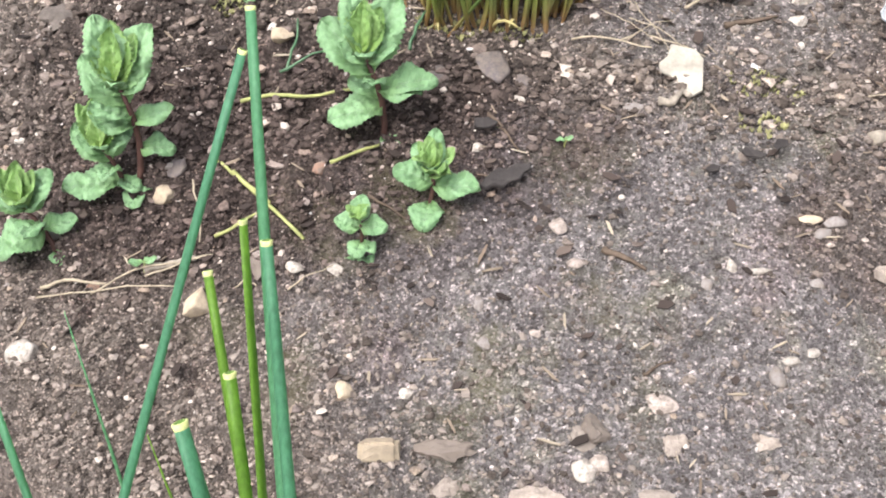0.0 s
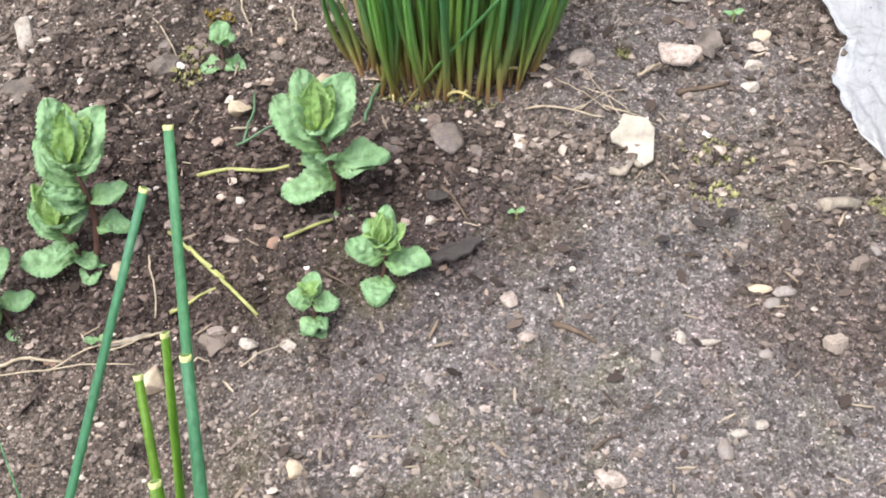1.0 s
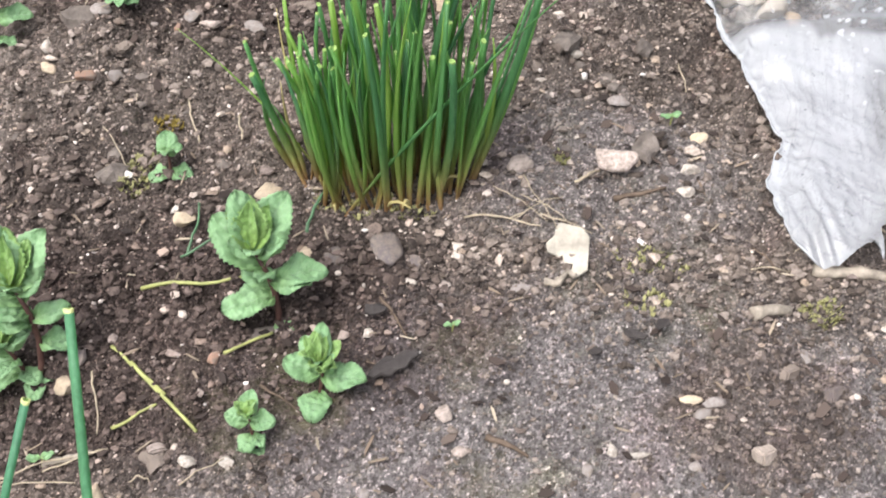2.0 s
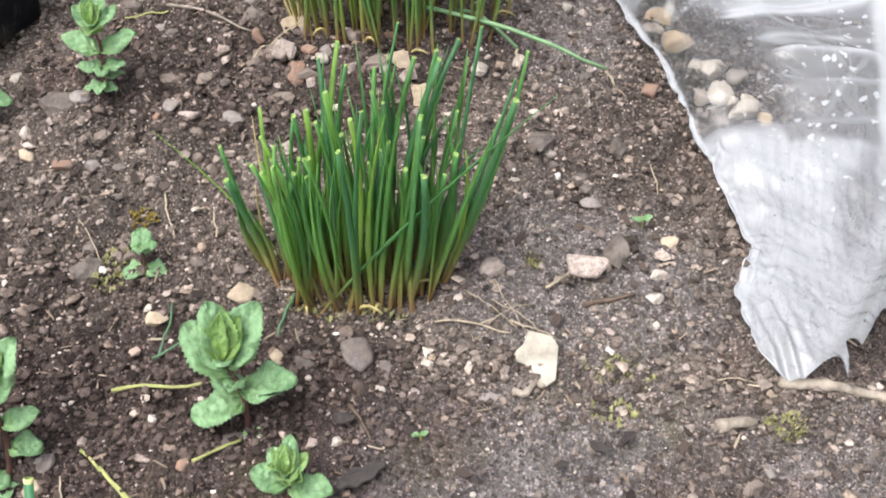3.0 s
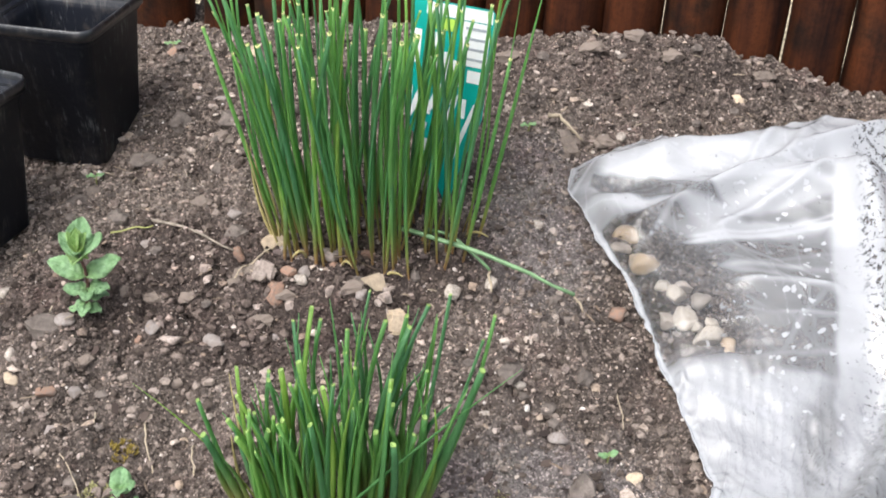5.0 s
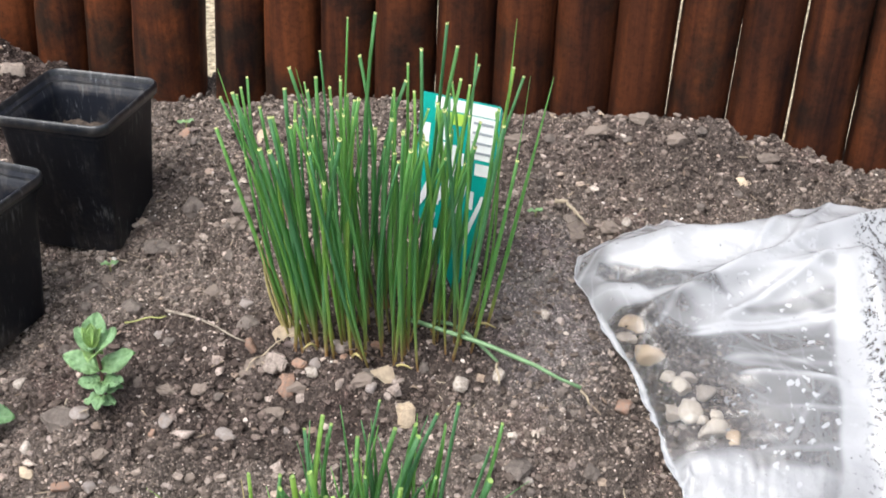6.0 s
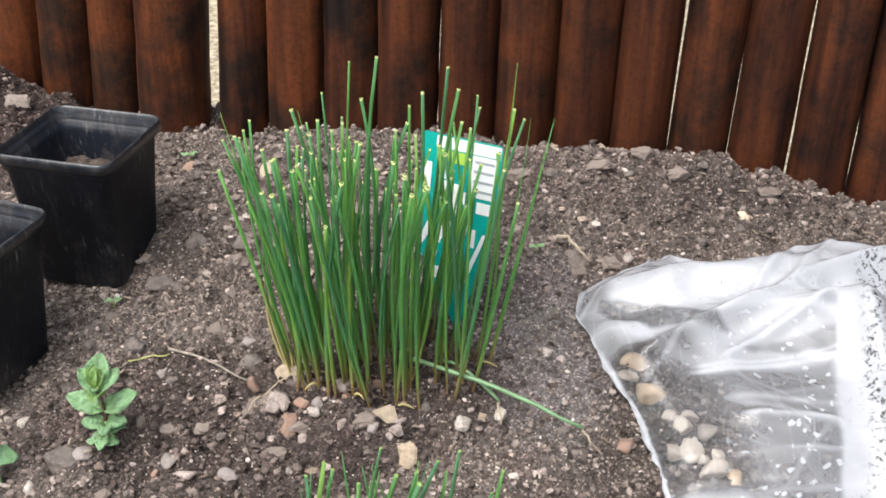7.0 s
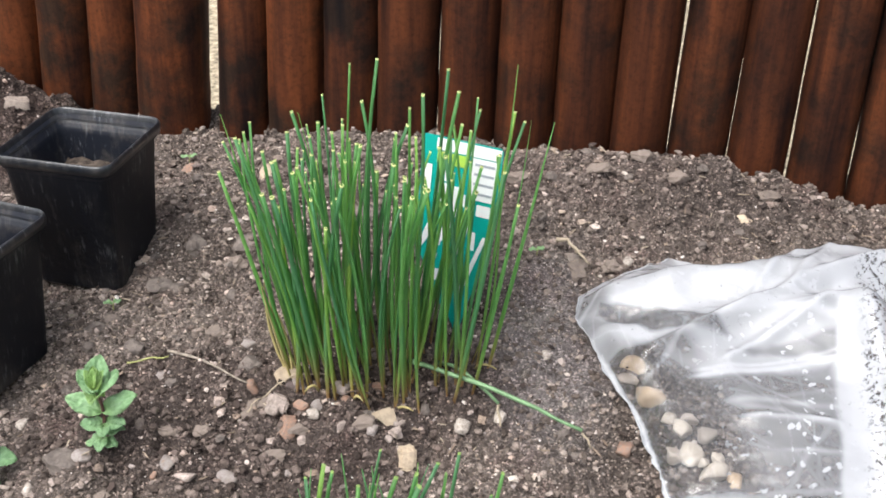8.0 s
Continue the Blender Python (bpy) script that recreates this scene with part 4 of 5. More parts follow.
stones("soil_clod", "pale crumbly lump of dry soil", "clod", "pale", [
    (0.054, 0.285, 12, 9), (0.003, 0.268, 12, 7), (0.037, 0.262, 18, 10), (0.078, 0.263, 15, 7), (0.087, 0.282, 9, 8), (0.123, 0.284, 9, 6)], 0.45, 0.5, 0.3, 0.4)
stones("pebble", "small white quartz pebble on the soil", "pebble", "white", [(0.054, 0.272, 11, 7)], 0.6, 0.3)
stones("soil_clod", "dry brown clod of soil", "clod", "clod", [
    (-0.072, 0.358, 12, 12), (0.059, 0.286, 11, 11), (0.002, 0.281, 19, 8), (0.228, 0.872, 17, 10), (-0.09, 0.638, 11, 8),
    (0.17, 0.774, 19, 14), (0.178, 0.783, 11, 8), (-0.025, 0.65, 18, 12), (-0.038, 0.655, 12, 9), (-0.065, 0.777, 14, 10), (-0.121, 0.594, 13, 8), (0.195, 0.773, 16, 10), (0.203, 0.779, 10, 7),
    (0.251, 0.849, 15, 10)], 0.75, 0.4, 0.3, 0.26)
stones("soil_clod", "crumbling grey-brown clod among the chives", "clod", "clod", [
    (-0.04, 0.649, 14, 10), (-0.01, 0.635, 12, 9), (-0.07, 0.706, 14, 10), (-0.068, 0.639, 13, 9), (-0.107, 0.647, 12, 8), (-0.025, 0.619, 13, 9),
    (0.028, 0.628, 15, 10), (-0.142, 0.732, 14, 9), (0.135, 0.859, 19, 10), (0.193, 0.857, 16, 10), (0.321, 0.853, 17, 10)], 0.7, 0.4, 0.3, 0.26)
stones("stone", "small grey stone beside the chives", "stone", "grey", [
    (0.0, 0.647, 12, 9), (-0.048, 0.699, 11, 8), (-0.1, 0.674, 12, 8), (-0.05, 0.605, 11, 9), (-0.135, 0.614, 10, 8), (-0.07, 0.819, 13, 8)], 0.55, 0.45)
stones("stone", "pale brownish stone beside the chives", "stone", "pink", [
    (0.015, 0.656, 10, 9), (-0.008, 0.677, 12, 9), (-0.08, 0.675, 19, 8), (-0.072, 0.6, 12, 8), (0.048, 0.635, 10, 7)], 0.55, 0.45)
stones("stone", "pinkish angular stone on the soil", "stone", "pink", [
    (0.051, 0.428, 7, 8), (0.049, 0.369, 8, 8), (0.056, 0.353, 7, 5), (0.084, 0.298, 13, 7),
    (0.059, 0.274, 9, 6), (0.038, 0.325, 5, 4), (0.09, 0.496, 14, 12), (-0.055, 0.479, 8, 7),
    (-0.133, 0.596, 13, 6)], 0.42, 0.65)
stones("stone", "small grey flattish stone on the soil", "stone", "grey", [
    (0.165, 0.374, 10, 6), (0.16, 0.37, 8, 4), (0.153, 0.348, 5, 5), (0.086, 0.424, 11, 6), (0.131, 0.309, 6, 9), (0.209, 0.398, 6, 8),
    (0.016, 0.337, 5, 5), (0.108, 0.346, 5, 5), (0.018, 0.321, 5, 5), (-0.131, 0.553, 10, 8), (0.143, 0.537, 15, 7),
    (-0.122, 0.574, 9, 8), (-0.085, 0.614, 9, 11)], 0.5, 0.35)
stones("slate_piece", "flat purplish-grey piece of slate on the soil", "slate", "slate", [
    (0.001, 0.447, 10, 10), (0.026, 0.445, 15, 16), (0.038, 0.443, 9, 7), (-0.163, 0.383, 15, 8), (-0.112, 0.403, 11, 9),
    (-0.03, 0.408, 18, 13)], 0.3, 0.6, 0.1)
stones("brick_fragment", "orange-brown fragment of terracotta on the soil", "brick fragment", "brick", [
    (-0.144, 0.361, 8, 5), (-0.05, 0.396, 5, 7), (-0.138, 0.573, 13, 7), (0.184, 0.622, 14, 10),
    (-0.119, 0.915, 18, 11)], 0.7, 0.75)


def block(name, label, category, kind, x, y, size, turns, seed):
    """A broken block with flat faces and chipped edges, half sunk in the soil; size in millimetres."""
    rng = random.Random(seed)
    bm = bmesh.new()
    bmesh.ops.create_cube(bm, size=1.0)
    for v in bm.verts:
        v.co += Vector((rng.uniform(-0.24, 0.24), rng.uniform(-0.24, 0.24), rng.uniform(-0.2, 0.2)))
    bmesh.ops.bevel(bm, geom=list(bm.edges), offset=0.13, segments=2, affect="EDGES")
    bmesh.ops.triangulate(bm, faces=list(bm.faces))
    bmesh.ops.subdivide_edges(bm, edges=list(bm.edges), cuts=1, use_grid_fill=True)
    for v in bm.verts:
        v.co *= 1 + 0.12 * noise.noise(v.co * 3 + Vector((seed, 0, 0))) + 0.06 * noise.noise(v.co * 11 + Vector((0, seed, 0)))
        v.co = Vector((v.co.x * size[0] / 1250, v.co.y * size[1] / 1250, v.co.z * size[2] / 1250))
    me = bpy.data.meshes.new(name)
    bm.to_mesh(me)
    bm.free()
    me.materials.append(STONES[kind])
    ob = new(name, me)
    ob.matrix_basis = pose(x, y, gz(x, y) + size[2] / 1000 * 0.16, *turns)
    tagged(ob, label, category, kind + " stones on the soil")


block("stone", "angular upright cream block of stone between the chives", "stone", "cream", 0.0555, 0.611, (15, 9, 15), (-35, 8, 14), 8)
block("stone", "angular cream block of stone against the chives", "stone", "cream", 0.041, 0.636, (15, 9, 15), (-25, -10, 20), 2)
block("brick_fragment", "slanting orange-brown fragment of brick on the soil", "brick fragment", "brick", -0.0165, 0.636, (10, 9, 17), (-30, 25, 10), 3)
block("stone", "broken cream stone beside the chives", "stone", "cream", -0.019, 0.67, (17, 11, 12), (-20, -8, 12), 4)
block("stone", "pale broken stone with a rough face", "stone", "pink", -0.024, 0.65, (19, 12, 14), (-25, 8, -10), 5)
block("stone", "pink-grey broken piece of stone on the soil", "stone", "pink", -0.0717, 0.3607, (11, 8, 8), (-15, 12, 30), 6)
block("stone", "pale four-sided stone on the trodden crust", "stone", "cream", -0.02, 0.281, (18, 10, 10), (-20, 5, -8), 7)


def rubble():
    """Broken stones in front of the large chive clump and on the loose soil beside it."""
    rng = random.Random(23)
    for i in range(26):
        x, y = rng.uniform(-0.06, 0.08), rng.uniform(0.615, 0.665)
        if i > 15:
            x, y = rng.uniform(-0.17, 0.0), rng.uniform(0.56, 0.63)
        kind = rng.choice(("pink", "grey", "clod", "pink", "pale", "brick"))
        w = rng.uniform(5, 11)
        block("stone", "small broken %s stone in the rubble by the chives" % {"pink": "pinkish", "grey": "grey", "clod": "brown", "pale": "pale", "brick": "reddish"}[kind],
              "stone", kind, x, y, (w, w * rng.uniform(0.6, 0.9), w * rng.uniform(0.5, 0.8)), (rng.uniform(-30, 10), rng.uniform(-20, 20), rng.uniform(0, 180)), 30 + i)


rubble()
for bx, by, bw, kind in ((0.1836, 0.3527, 14, "pale"), (0.1995, 0.3877, 10, "clod"), (0.2196, 0.3829, 11, "slate"), (0.1667, 0.783, 17, "pale"), (-0.3, 1.045, 22, "pale"), (-0.27, 1.03, 16, "pale")):
    block("stone", "rough broken %s lump on the soil" % {"pale": "pale", "clod": "brown", "slate": "dark"}[kind], "stone", kind, bx, by, (bw, bw * 0.6, bw * 0.6), (-15, 10, 25), int(bx * 1000) + 400)


# ---------------------------------------------------------------- chives
def blade_mesh(foot, tip, radius, bend, rng, cut=True, sides=8, rows=9, mat=None, end=None):
    """A hollow chive blade from foot to tip, bowed sideways by bend, with its end cut open."""
    foot, tip = Vector(foot), Vector(tip)
    side = Vector((bend[0], bend[1], 0))
    pts, rad, along = [], [], []
    length = (tip - foot).length
    for i in range(rows):
        t = i / (rows - 1)
        pts.append(foot.lerp(tip, t) + side * 4 * t * (1 - t))
        swell = 0.7 + 0.45 * min(1, t / 0.3)
        rad.append(radius * (swell - 0.5 * max(0, t - 0.3)) if cut else radius * (swell - 1.0 * t**2.2))
        along.append(min(1, t * length / 0.13))
    v, f = tube(pts, rad, sides, False, rng.uniform(0.48, 0.85), rng.uniform(-0.7, 0.7))
    att = [a for a in along for _ in range(sides)]
    top = (rows - 1) * sides
    me = mesh_of("blade", v, f + [tuple(range(top, top + sides))], [mat or BLADE], attrs={"along": att})
    if not cut:
        return me, None
    c, d = pts[-1], (pts[-1] - pts[-2]).normalized()
    ring = [v[top + i] - c for i in range(sides)]
    flare = 1.0 if end else 1.14
    tv = [c + q * k + d * radius * h for k, h in ((1.0, -0.3), (flare, 0.28), (0.8, 0.34), (0.64, 0.04)) for q in ring]
    tf, slots = [], []
    for i in range(3):
        for k in range(sides):
            q = (k + 1) % sides
            tf.append((i * sides + k, i * sides + q, (i + 1) * sides + q, (i + 1) * sides + k))
            slots.append(0 if i < 2 else 1)
    tf.append(tuple(range(3 * sides, 4 * sides)))
    slots.append(1)
    return me, mesh_of("cut_tip", tv, tf, [end or CUT, end or HOLLOW], slots=slots)


def add_blade(plant, *args, **kw):
    me, tip = blade_mesh(*args, **kw)
    blade = part("blade", me, plant)
    if tip:
        part("cut_tip", tip, blade, "pale hollow cut tip")


def chive_clump(label, centre, spread_x, spread_y, count, height, splay, seed, tips=(), radius=(0.0011, 0.0019), low=0.55, more=(), end=None, thin=0.0, blunt=0.0, mat=None, stray=0.075, slant=0.0, yellowed=2):
    rng = random.Random(seed)
    cx, cy = centre
    cz = gz(cx, cy)
    plant = thing("chive_plant", label, "chives", (cx, cy, cz), "chive plants")

    def add(fx, fy, tx, ty, tz, r, cut=True):
        fz = gz(cx + fx, cy + fy) - cz - 0.004
        bend = ((tx - fx) * -0.04 + rng.gauss(0, 0.0042), (ty - fy) * -0.02 + rng.gauss(0, 0.004))
        add_blade(plant, (fx, fy, fz), (tx, ty, tz), r, bend, rng, cut, mat=mat, end=end)

    for i in range(count):
        a, q = i * 2.39996 + rng.uniform(-0.25, 0.25), math.sqrt((i + rng.random()) / count)
        fx, fy = q * math.cos(a) * spread_x, q * math.sin(a) * spread_y
        h = height * rng.uniform(low, 1.0) * (1 - slant * max(0.0, -fx / spread_x))
        if fx > 0.35 * spread_x and rng.random() < thin:
            continue
        lean = splay * h / height
        tx = fx * (1 + lean) + rng.gauss(0, stray) * h
        ty = fy * (1 + lean * 1.2) + rng.gauss(0, 0.08) * h
        add(fx, fy, tx, ty, h, rng.uniform(*radius), rng.random() > blunt)
    for fx, fy, tx, ty, tz, r, cut in (*tips, *more):
        add(fx, fy, tx, ty, tz, r, cut)
    for _ in range(yellowed):
        a = rng.uniform(0.75, 1.25) * math.pi
        fx, fy = math.cos(a) * spread_x, math.sin(a) * spread_y
        me, _ = blade_mesh((fx, fy, gz(cx + fx, cy + fy) - cz - 0.004), (fx * 1.25 + rng.gauss(0, 0.004), fy, rng.uniform(0.05, 0.09)), 0.0012, (rng.gauss(0, 0.004), 0), rng, False, mat=WITHERED)
        part("withered_blade", me, plant, "yellow withered blade")
    for _ in range(4):
        a = rng.uniform(math.pi, 2 * math.pi)
        fx, fy = math.cos(a) * spread_x * 0.9, math.sin(a) * spread_y * 0.9
        fz, ln = gz(cx + fx, cy + fy) - cz, rng.uniform(0.015, 0.03)
        tx = fx + rng.uniform(-1, 1) * ln
        arc = [(fx + (tx - fx) * t ** 1.4, fy - ln * 0.4 * t, fz - 0.002 + ln * (1.1 * t - 0.8 * t * t)) for t in (0, 0.2, 0.4, 0.6, 0.8, 1)]
        v, f = tube(arc, [0.0008, 0.0009, 0.0009, 0.0008, 0.0006, 0.0003], 6)
        part("withered_blade", mesh_of("withered_blade", v, f, [WITHERED]), plant, "yellow withered blade")
    return plant


chive_clump("large clump of green chives with cut hollow tips", (0.042, 0.675), 0.06, 0.034, 116, 0.166, 0.42, 1,
            [(-0.03, 0.0, -0.018, 0.01, 0.197, 0.0012, True), (-0.01, 0.0, -0.003, 0.012, 0.199, 0.0013, True), (0.015, 0.0, 0.036, 0.01, 0.194, 0.0016, True),
             (0.055, 0.0, 0.074, 0.01, 0.197, 0.0011, False), (0.062, 0.0, 0.096, 0.01, 0.163, 0.0015, False), (0.052, 0.01, 0.083, 0.012, 0.163, 0.0012, False), (0.045, 0.0, 0.079, 0.008, 0.164, 0.0012, True)],
            radius=(0.001, 0.0018), low=0.7, thin=0.35, yellowed=6,
            more=[(-0.055, 0.005, -0.091, 0.01, 0.167, 0.0012, False), (-0.055, 0.0, -0.091, 0.01, 0.15, 0.0013, True), (-0.058, -0.005, -0.095, 0.01, 0.131, 0.0014, True),
                  (-0.05, 0.0, -0.079, 0.01, 0.156, 0.0014, True), (-0.055, -0.02, -0.062, -0.006, 0.145, 0.0019, True), (-0.02, -0.028, -0.015, -0.006, 0.145, 0.002, True),
                  (0.01, -0.005, 0.022, 0.01, 0.179, 0.0019, True), (0.02, 0.0, 0.042, 0.012, 0.18, 0.0015, True), (-0.02, 0.0, -0.012, 0.01, 0.175, 0.0018, True),
                  (-0.03, -0.015, -0.039, 0.0, 0.131, 0.0018, True), (-0.05, -0.02, -0.06, -0.006, 0.117, 0.0017, True), (0.03, 0.0, 0.054, 0.01, 0.17, 0.0013, True), (-0.03, 0.01, -0.049, 0.02, 0.164, 0.001, False)])
chive_clump("compact clump of chives trimmed to an even height", (0.025, 0.492), 0.042, 0.022, 128, 0.12, 0.5, 2,
            [(-0.022, -0.02, 0.088, -0.019, 0.114, 0.0012, False), (-0.03, 0.0, -0.095, 0.018, 0.076, 0.0008, False), (-0.01, 0.0, -0.007, 0.018, 0.121, 0.0016, True),
             (0.01, 0.0, 0.02, 0.018, 0.13, 0.0015, True), (0.025, 0.0, 0.047, 0.018, 0.122, 0.0016, True), (0.035, 0.0, 0.057, 0.018, 0.128, 0.0015, True), (0.04, 0.0, 0.078, 0.018, 0.116, 0.0015, True)],
            radius=(0.0013, 0.0022), low=0.56, end=DULL, blunt=0.6, mat=DEEP, stray=0.08, slant=0.4,
            more=[(0.038, -0.005, 0.064, 0.01, 0.066, 0.0014, False), (-0.03, -0.005, -0.043, 0.01, 0.092, 0.0017, True), (-0.038, -0.008, -0.063, 0.01, 0.072, 0.0017, True),
                  (-0.01, -0.01, -0.016, 0.018, 0.113, 0.0017, True), (0.005, 0.0, 0.009, 0.018, 0.108, 0.0016, True), (0.015, 0.0, 0.027, 0.018, 0.113, 0.0017, True), (0.035, 0.0, 0.073, 0.018, 0.102, 0.0014, True)])


def front_chives():
    cx, cy = -0.03, 0.1
    cz = gz(cx, cy)
    plant = thing("chive_plant", "sparse chives with thick cut stalks of blue-green and yellow-green", "chives", (cx, cy, cz), "chive plants")
    rng = random.Random(5)
    for foot, tip, r, cut, mat in (
            ((-0.029, 0.1), (-0.044, 0.244, 0.185), 0.0019, True, BLUISH), ((-0.131, 0.09), (-0.0377, 0.195, 0.201), 0.0014, True, BLUISH),
            ((-0.0305, 0.102), (-0.04, 0.208, 0.1425), 0.0021, True, BLUISH), ((-0.034, 0.106), (-0.0516, 0.1997, 0.1067), 0.0023, True, YELLOWISH),
            ((-0.026, 0.11), (-0.0617, 0.2332, 0.1117), 0.0024, True, YELLOWISH), ((-0.04, 0.11), (-0.047, 0.218, 0.141), 0.0021, True, YELLOWISH),
            ((-0.02, 0.11), (-0.065, 0.195, 0.0934), 0.003, True, BLUISH), ((-0.045, 0.11), (-0.094, 0.212, 0.117), 0.001, False, BLUISH),
            ((-0.06, 0.11), (-0.106, 0.187, 0.113), 0.0025, True, BLUISH), ((-0.02, 0.12), (-0.074, 0.195, 0.09), 0.0013, False, YELLOWISH)):
        f = (foot[0] - cx, foot[1] - cy, gz(*foot) - cz - 0.004)
        t = (tip[0] - cx, tip[1] - cy, tip[2] - cz)
        add_blade(plant, f, t, r * 0.98, (rng.gauss(0, 0.0012), 0), rng, cut, 12, 12, mat)


front_chives()


# ---------------------------------------------------------------- mint
def leaf_mesh(length, width, cup, curl, seed, mat, young=False):
    rng = random.Random(seed)
    nu, nv = 27, 13
    verts, faces, lu, lv = [], [], [], []
    ph = rng.uniform(0, 6)
    for layer in (0, 1):
        for i in range(nu):
            u = i / (nu - 1)
            w = max(0.0, math.sin(math.pi * min(1, u ** 0.92))) ** (0.7 if young else 0.58) + 0.03
            w *= 1 + (1 if i % 2 else -1) * (0.1 if young else 0.06) * (0.15 < u < 0.97) + 0.055 * math.sin(13 * u + ph)
            for j in range(nv):
                v = 2 * j / (nv - 1) - 1
                x = length * u
                y = width / 2 * w * v
                quilt = 0.13 * width * (abs(math.sin(math.pi * (5 * u - 1.6 * abs(v)))) - 0.4) * (1 - abs(v) ** 2) * min(1, 6 * abs(v))
                z = width * (cup * 1.5 * abs(v) - (0.0 if young else 0.09) * v * v * v * v) * w - length * curl * u * u + quilt + 0.13 * width * math.sin(8 * u + 3 * v + ph) * v * v + 0.07 * width * noise.noise((7 * u, 5 * v, ph))
                verts.append((x, y, z - layer * 0.0002))
                lu.append(u)
                lv.append(v)
    n = nu * nv
    for i in range(nu - 1):
        for j in range(nv - 1):
            a = i * nv + j
            faces.append((a, a + nv, a + nv + 1, a + 1))
            faces.append((n + a, n + a + 1, n + a + nv + 1, n + a + nv))
    for i in range(nu - 1):
        a = i * nv
        faces.append((a, n + a, n + a + nv, a + nv))
        b = i * nv + nv - 1
        faces.append((b, b + nv, n + b + nv, n + b))
    return mesh_of("leaf", verts, faces, [mat], attrs={"lu": lu, "lv": lv})


def mint(label, x, y, top, leaves, radius=0.0011, seed=1):
    """leaves: share of the stem, heading, rise, roll (degrees), length and width (mm), young or not."""
    z = gz(x, y)
    plant = thing("mint_seedling", label, "mint", (x, y, z), "mint seedlings")
    foot, head = Vector((0, 0, -0.004)), Vector(top)
    bow = Vector((0.1 * head.z, 0.05 * head.z, 0))
    pts = [foot.lerp(head, t) + bow * 4 * t * (1 - t) for t in (0, 0.2, 0.4, 0.6, 0.8, 1)]
    v, f = tube(pts[:-1], [radius * k for k in (1.15, 1.05, 1, 0.9, 0.6)], 8)
    part("stem", mesh_of("stem", v, f, [STEM]), plant, "reddish-brown stem")
    for i, (t, az, el, roll, length, width, young) in enumerate(leaves):
        k = min(4, int(t * 5))
        at = pts[k].lerp(pts[k + 1], t * 5 - k)
        me = leaf_mesh(length / 1080, width / 1080, 0.2 if young else 0.12, 0.08 if young else 0.16, seed * 40 + i, YOUNG if young else MINT, young)
        ob = part("leaf", me, plant, "bright yellow-green young leaf" if young else "")
        ob.matrix_basis = Matrix.Translation(at) @ pose(0, 0, 0, 0, 0, az) @ pose(0, 0, 0, 0, -el, 0) @ pose(0, 0, 0, roll, 0, 0)
    return plant


def bud(t, size):
    size *= 0.88
    t -= 0.1
    return [(t, 100, 66, 0, size * 1.4, size * 0.78, True), (t, 50, 60, 20, size * 1.2, size * 0.6, True), (t, 145, 62, -20, size * 1.3, size * 0.6, True),
            (t - 0.05, 0, 42, 30, size * 0.8, size * 0.5, False), (t - 0.05, 182, 42, -30, size * 0.8, size * 0.5, False), (t + 0.04, 80, 80, 0, size * 1.2, size * 0.5, True), (t - 0.02, -90, 48, 0, size * 0.6, size * 0.45, False)]


mint("mint seedling with broad grey-green leaves and bright tip", -0.024, 0.414, (-0.011, 0.0, 0.05), [
    (0.1, -45, 5, 0, 10, 10, False), (0.36, 198, 4, -10, 26, 20, False), (0.5, -12, 14, 10, 20, 15, False), (0.52, 6, 16, 12, 27, 18, False), (0.45, 150, 24, -10, 18, 13, False),
    (0.66, 152, 42, -30, 34, 22, False), (0.76, 48, 56, 25, 33, 21, False), (0.84, 118, 72, 0, 29, 16, False), (0.6, -95, 30, 0, 14, 10, False)] + bud(0.92, 22), 0.0014, 1)
mint("mint seedling with a dark red stem and several leaf pairs", -0.13, 0.397, (-0.003, 0.0, 0.063), [
    (0.06, -100, -5, 0, 11, 10, False), (0.1, -20, 0, 0, 7, 7, False), (0.36, 8, 4, 10, 16, 14, False), (0.55, 10, 24, 30, 19, 11, False),
    (0.52, 178, 26, -20, 22, 17, False), (0.68, 152, 44, -35, 30, 20, False), (0.8, 40, 58, 30, 31, 19, False), (0.86, 120, 70, 0, 29, 18, False), (0.6, 205, 34, -20, 20, 13, False)] + bud(0.92, 23), 0.0014, 2)
mint("low side shoot of mint with crinkled leaves", -0.135, 0.399, (-0.009, -0.003, 0.028), [
    (0.25, 198, 10, -10, 27, 20, False), (0.3, -40, 5, 0, 12, 11, False), (0.6, 155, 40, -30, 24, 16, False), (0.7, 50, 46, 20, 20, 14, False), (0.5, -100, 20, 0, 14, 10, False)] + bud(0.9, 20), 0.0011, 3)
mint("small mint seedling with round lower leaves", -0.161, 0.374, (-0.016, 0.004, 0.026), [
    (0.1, 300, 0, 0, 9, 8, False), (0.12, 20, 0, 0, 8, 7, False), (0.4, 205, -3, -10, 24, 21, False), (0.45, 20, 10, 15, 16, 12, False),
    (0.75, 150, 40, -25, 23, 18, False), (0.75, 45, 50, 25, 21, 15, False), (0.8, -80, 45, 0, 16, 12, True), (0.55, -95, 22, 0, 16, 13, False)] + bud(0.9, 17), 0.0011, 4)
